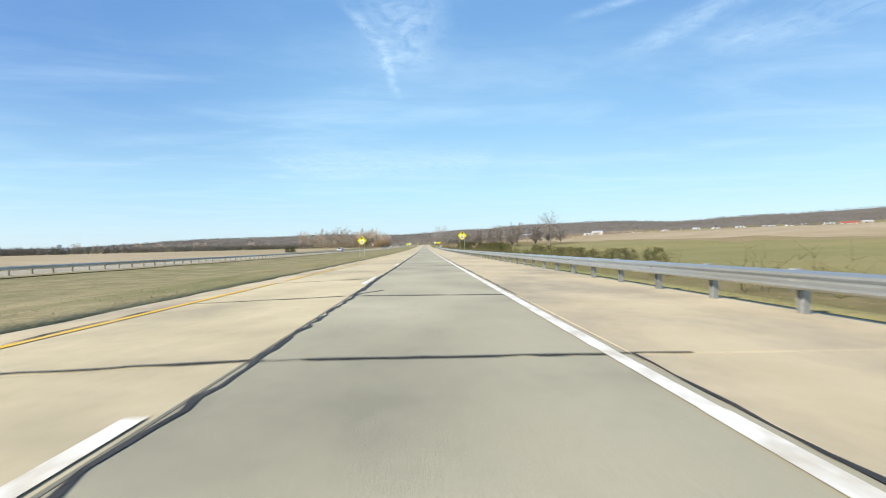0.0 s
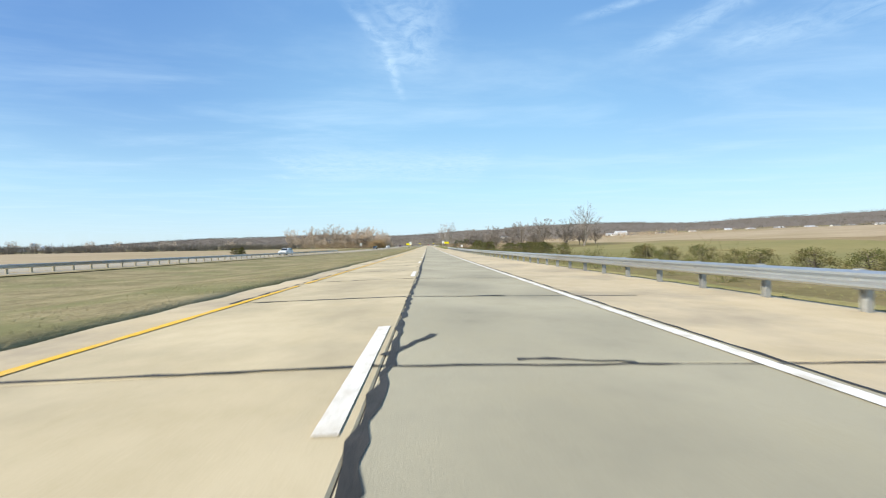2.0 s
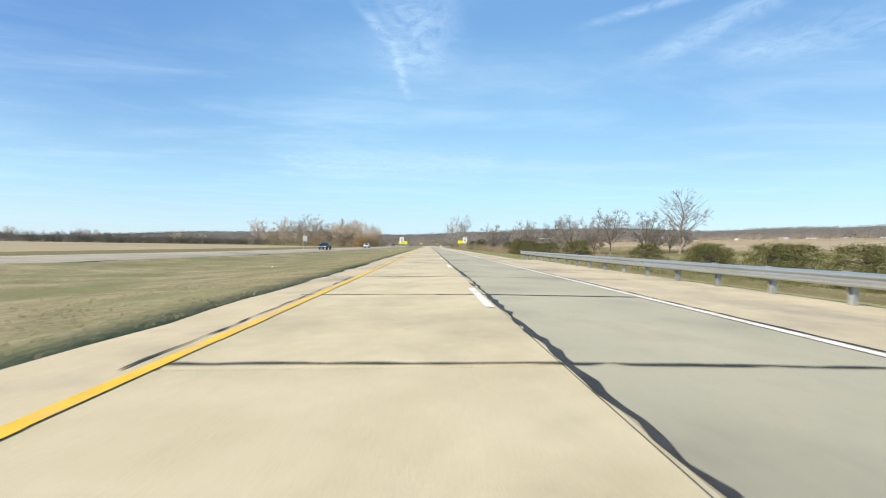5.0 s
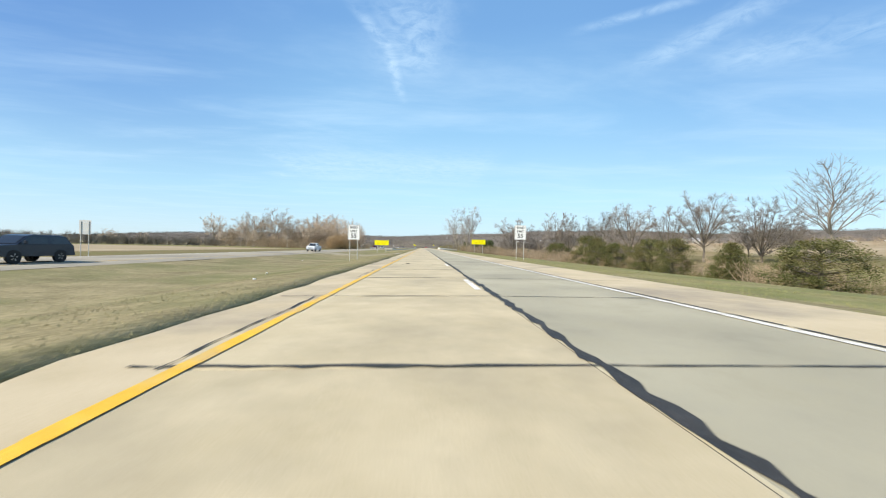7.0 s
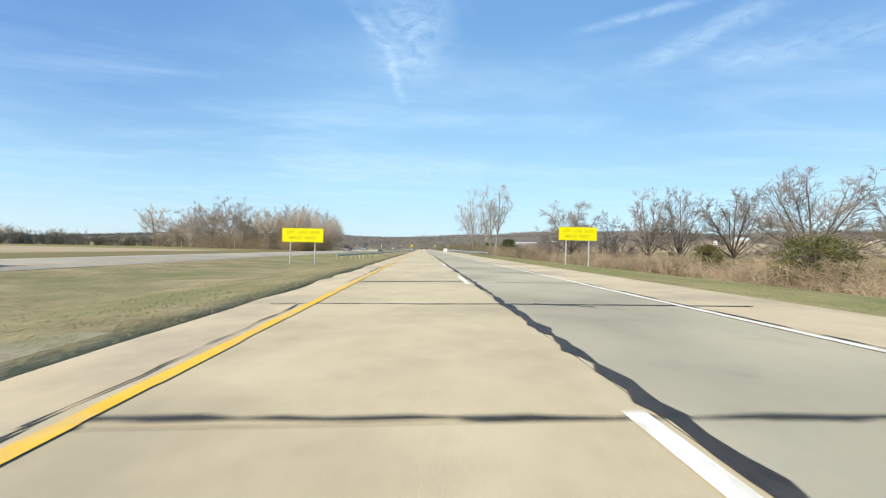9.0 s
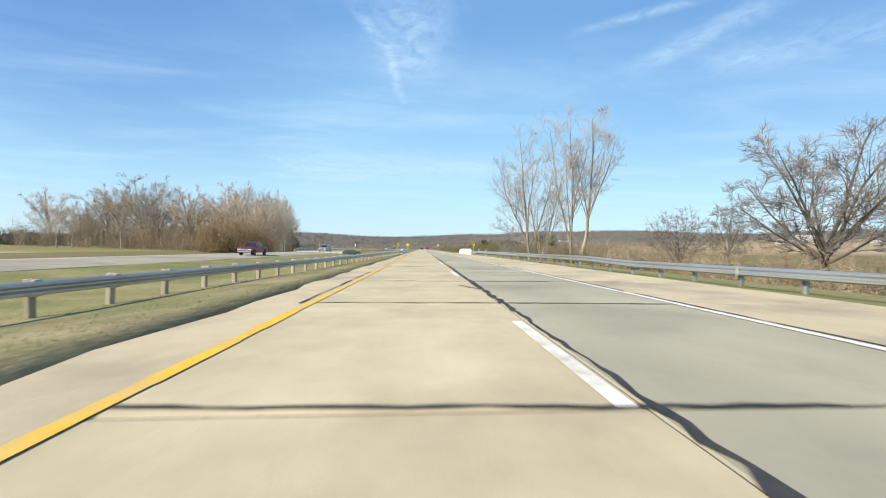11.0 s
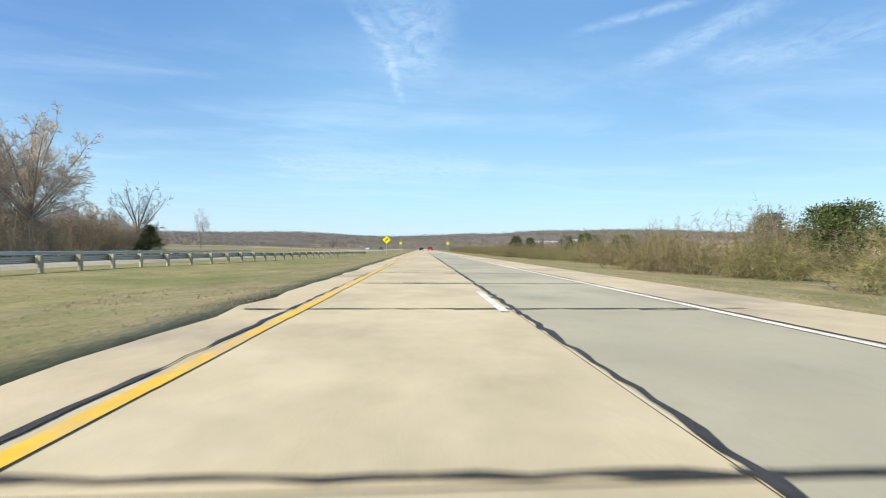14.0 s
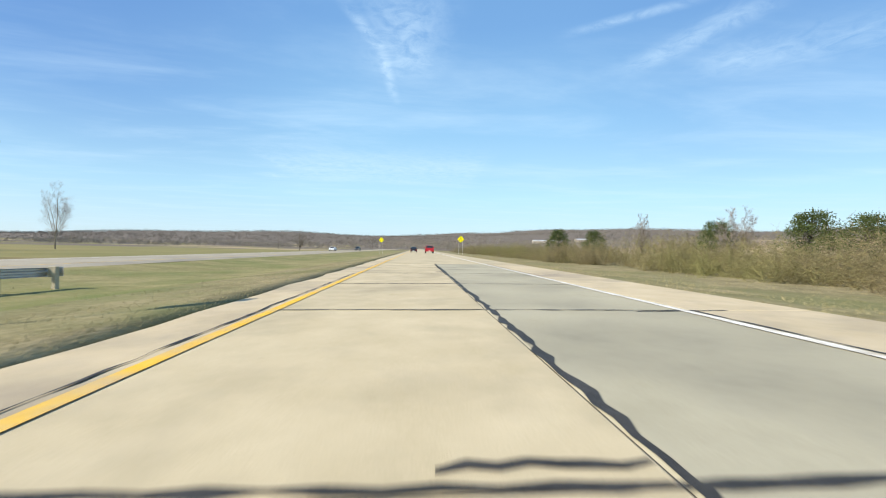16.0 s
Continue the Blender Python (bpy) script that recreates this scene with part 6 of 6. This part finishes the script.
for kind, x, y, top, w in (
        ("cedar", 30.5, 257, 1.7, 7.5), ("cedar_c", 30.5, 275, 1.3, 7), ("cedar_b", 30.5, 284, 1.2, 5.5), ("cedar", 31, 294, 1.8, 5.5), ("cedar_c", 31.5, 300, 1.9, 5.5), ("cedar", 31.5, 309, 1.4, 6.2),
        ("cedar_c", 31.5, 316.5, 1.8, 5.6), ("cedar", 35, 327.8, 3.3, 7.3), ("cedar_c", 36.5, 352, 2.0, 8), ("cedar_b", 43.5, 375, 1.6, 8), ("cedar_c", 45, 345, 1.5, 7)):
    bush(kind, x, y, top + 1.0 - land(x, y), w, "shaggy olive green cedar with browned tips")
bush("cedar_b", -77.5, 234, 3.2, 3.8, "dark evergreen shrub at the edge of a field", "shrubs in the field")
bush("cedar_b", -68, 590, 6.8, 7.5, "dark evergreen shrub at the corner of the wood", "shrubs in the field")
bush("cedar", -81, 236, 2.8, 5, "olive evergreen shrub at the edge of a field", "shrubs in the field")
for x, y, top, w in ((47, 534, 6, 8), (50, 539, 6.2, 8), (48, 545, 5.8, 6), (48.5, 586, 4.2, 8), (48.5, 602, 4.5, 5.5), (48.5, 608, 5.4, 6.5), (49, 624, 5.2, 7), (48.5, 667, 5.6, 7), (48.5, 694, 7.3, 9)):
    bush("pine", x, y, top + 1.3 - land(x, y), w, "dark green pine rising above brown thicket", "pines above the thicket")
for x, y, top, w in ((43.5, 636, 7.6, .7), (43.5, 614, 6.6, 1.0), (43.5, 590, 5.4, 1.0), (43.5, 541, 6.5, 1.1)):
    tree("maple", x, y, tall(x, y, top), "small leafless tree rising above the thicket", wide=w * .7)



# ---- farm buildings ----
def shed(name, label, x, y, w, d, h, roof_h, wall, roof, turn=0, doors=1, wins=2):
    ob = thing(name, label, "building", "distant buildings", (x, y, land(x, y) - .3), turn)
    part("wall", Shape().add([(-w / 2, -d / 2, -1.5), (w / 2, -d / 2, -1.5), (w / 2, d / 2, -1.5), (-w / 2, d / 2, -1.5), (-w / 2, -d / 2, h), (w / 2, -d / 2, h), (w / 2, d / 2, h), (-w / 2, d / 2, h), (-w / 2, 0, h + roof_h), (w / 2, 0, h + roof_h)],
         [(0, 1, 5, 4), (2, 3, 7, 6), (1, 2, 6, 9, 5), (3, 0, 4, 8, 7)]).data("wall", wall), ob)
    e = .4
    part("roof", Shape().add([(-w / 2 - e, -d / 2 - e, h - .15), (w / 2 + e, -d / 2 - e, h - .15), (w / 2 + e, 0, h + roof_h + .12), (-w / 2 - e, 0, h + roof_h + .12), (w / 2 + e, d / 2 + e, h - .15), (-w / 2 - e, d / 2 + e, h - .15)],
         [(0, 1, 2, 3), (3, 2, 4, 5)]).data("roof", roof), ob)
    for i in range(doors):
        xx = -w * .25 + i * w * .4
        part("door", Shape().box(xx - 1.5, xx + 1.5, -d / 2 - .06, -d / 2, 0, min(3.2, h * .8)).data("door", "roof_dark"), ob)
    for i in range(wins):
        xx = w * (.1 + .35 * i / max(1, wins - 1)) if wins > 1 else w * .2
        part("window", Shape().box(xx - .6, xx + .6, -d / 2 - .05, -d / 2, 1.2, 2.3).data("window", "glass_dark"), ob)
    return ob


shed("barn", "white barn with a low wing on the hillside", 320, 690, 17, 11, 5, 2.4, "wall_white", "roof_pale", -15)
shed("barn", "low white wing beside the barn", 303, 688, 16, 9, 2.8, 1.3, "wall_white", "roof_pale", -15)
br = random.Random(12)
for i, (x, y) in enumerate(((620, 720), (655, 700), (690, 690), (730, 700), (770, 690), (560, 760), (520, 800), (700, 740), (810, 660), (590, 745), (845, 640), (480, 840))):
    shed("farmhouse", "small white house far off on the hillside", x, y, br.uniform(10, 20), 9, br.uniform(3, 4.5), br.uniform(1.5, 2.5), br.choice(("wall_white", "wall_white", "wall_tan")), br.choice(("roof_dark", "roof_pale", "roof_pale")), br.uniform(-30, 10))
shed("barn", "long barn with a red roof far off on hillside", 752, 640, 22, 10, 3, 2.4, "wall_white", "roof_red", -40)
shed("school_building", "long low beige building behind the bare trees", 290, 1395, 66, 20, 5, 2, "wall_tan", "roof_pale", -8, 3, 6)
shed("school_building", "long low beige building behind the bare trees", 372, 1385, 44, 20, 5, 2, "wall_tan", "roof_pale", -8, 3, 6)
shed("farmhouse", "small pale house before the far wood", -372, 740, 14, 8, 3.2, 1.8, "wall_white", "roof_pale", 10)
shed("farmhouse", "small pale house before the far wood", -410, 735, 10, 7, 3, 1.6, "wall_tan", "roof_dark", 10)
for x, y, w in ((-840, 880, 30), (-890, 860, 24), (-800, 895, 18)):
    shed("farm_shed", "long pale farm shed across the field", x, y, w, 12, 4, 2, "wall_white", "roof_pale", 25, 1, 0)
for i, (x, y, r, h) in enumerate(((-822, 900, 5, 16), (-808, 905, 6, 9), (-796, 908, 6, 9), (-782, 912, 5, 8))):
    ob = thing("grain_bin", "round pale steel grain bin beside farm sheds", "grain bin", "grain bins", (x, y, land(x, y)))
    part("shell", Shape().tube([(0, 0, -1), (0, 0, h)], [r, r], 16).data("shell", "roof_pale", smooth=True), ob)
    part("roof", Shape().tube([(0, 0, h), (0, 0, h + r * .5)], [r * 1.02, .3], 16).data("roof", "roof_pale"), ob)
for x, y in ((-60, 760), (-95, 830), (-40, 905), (36, 1010), (-130, 905)):
    ob = thing("utility_pole", "slim wooden utility pole far along the road", "pole", "utility poles", (x, y, land(x, y)))
    part("pole", Shape().tube([(0, 0, -.5), (0, 0, 10.5)], [.16, .1], 6).data("pole", "bark"), ob)
    part("crossarm", Shape().box(-1.2, 1.2, -.06, .06, 9.6, 9.75).data("crossarm", "bark"), ob)


# ---- grass along the edges ----
def grass(name, label, lanes, n, seed, tall, mat="grass_blade"):
    g = np.random.RandomState(seed)
    rows = []
    for x0, x1, y0, y1, share in lanes:
        m = int(n * share)
        u = g.uniform(0, 1, m) ** 1.6
        rows.append(np.stack([x0 + (x1 - x0) * u, g.uniform(y0, y1, m)], 1))
    P = np.concatenate(rows)
    keep = np.array([noise.noise((x * .5, y * .5, 2)) > -.25 for x, y in P])
    P = P[keep]
    m = len(P)
    z = np.array([land(x, y) for x, y in P])
    h = tall * g.uniform(.5, 1.3, m)
    a = g.uniform(0, 2 * np.pi, m)
    lean = g.normal(0, .35, (m, 2))
    b = np.stack([P[:, 0], P[:, 1], z - .02], 1)
    w = np.stack([np.cos(a), np.sin(a), np.zeros(m)], 1) * (.009 * g.uniform(.6, 1.4, m))[:, None]
    tip = b + np.stack([lean[:, 0] * h, lean[:, 1] * h, h], 1)
    v = np.stack([b - w, b + w, tip], 1).reshape(-1, 3)
    f = np.arange(m)[:, None] * 3 + np.array([[0, 1, 2]])
    tagged(new(name, raw(name, v, f, mat)), label, "grass", kind="stuff")


grass("verge_grass", "dry and green grass blades along the left verge", [(EDGE_L - .05, EDGE_L - 5, -10, 600, .7), (EDGE_L - 4, -22, -10, 600, .3)], 210000, 1, .065)
grass("verge_grass", "green grass blades along the right verge", [(6.75, 11, 212, 388, .45), (11, 24, 210, 480, .2), (8.3, 14, -10, 208, .35)], 120000, 2, .07, "blade_green")
grass("verge_grass", "dry grass blades before the thicket", [(6.3, 11, 480, 640, .7), (11, 18, 480, 640, .3)], 60000, 3, .08)
litter = Shape().box(-.09, .09, -.07, .07, 0, .1, .02).data("scrap", "sign_white")
for x, y in ((-15.5, 291), (-8.5, 262), (-10.4, 268), (-13, 205), (-9.3, 152), (-16, 330)):
    ob = tagged(new("litter", litter), "scrap of white litter in the grass", "litter", "litter in the grass")
    ob.matrix_basis = pose(x, y, land(x, y) + .02, rng.uniform(-20, 20), 0, rng.uniform(0, 90)) @ Matrix.Scale(.6, 4)
rag = Shape()
for i in range(9):
    a, b = 2 * math.pi * i / 9, 2 * math.pi * (i + 1) / 9
    ra, rb = .22 + .1 * math.sin(i * 2.3), .22 + .1 * math.sin((i + 1) % 9 * 2.3)
    rag.add([(ra * math.cos(a), ra * math.sin(a), 0), (rb * math.cos(b), rb * math.sin(b), 0), (.03, 0, .1)], [(0, 1, 2)])
ob = tagged(new("road_debris", rag.data("road_debris", "rubber")), "dark scrap of rubber lying in the lane", "debris")
ob.matrix_basis = pose(-2.52, 270.8, crown(-2.52, 270.8) + .004) @ Matrix.Scale(.6, 4)


# ---- slabs of the carriageway ----
def slab_mesh(name, x0, x1, mat):
    c, g, t = .018, .012, .2
    y0, y1 = g, SLAB - g
    x0, x1 = x0 + g * .5, x1 - g * .5
    top = [(x0 + c, y0 + c), (x1 - c, y0 + c), (x1 - c, y1 - c), (x0 + c, y1 - c)]
    rim = [(x0, y0), (x1, y0), (x1, y1), (x0, y1)]
    v = [(x, y, 0) for x, y in top] + [(x, y, -c * .6) for x, y in rim] + [(x, y, -t) for x, y in rim]
    f = [(0, 1, 2, 3)] + [(i, 4 + i, 4 + (i + 1) % 4, (i + 1) % 4) for i in range(4)] + [(4 + i, 8 + i, 8 + (i + 1) % 4, 4 + (i + 1) % 4) for i in range(4)]
    return Shape().add(v, f).data(name, mat)


SLABS = [("left_slab", slab_mesh("left_slab", -3.74, .06, "lane_tan"), "tan concrete slab", -1), ("right_slab", slab_mesh("right_slab", .06, 3.86, "lane_grey"), "grey worn concrete slab", 1), ("shoulder_slab", None, "pale tan shoulder slab", 1)]
WIDE = {e: slab_mesh("shoulder_slab", 3.86, e, "shoulder") for e in (6.25, 6.7, 7.85, 8.25)}
for k in range(-6, 112):
    for name, me, lab, sd in SLABS:
        y0 = JOINT_AT + k * SLAB
        tilt = (math.degrees(math.atan(grade_slope(y0 + SLAB / 2))), -math.degrees(math.atan(fall(sd, y0 + SLAB / 2))), 0)
        part(name, me or WIDE[edge_r(y0 + SLAB / 2)], road, lab, (0, y0, grade(y0) + rng.uniform(-.001, .001)), tilt)
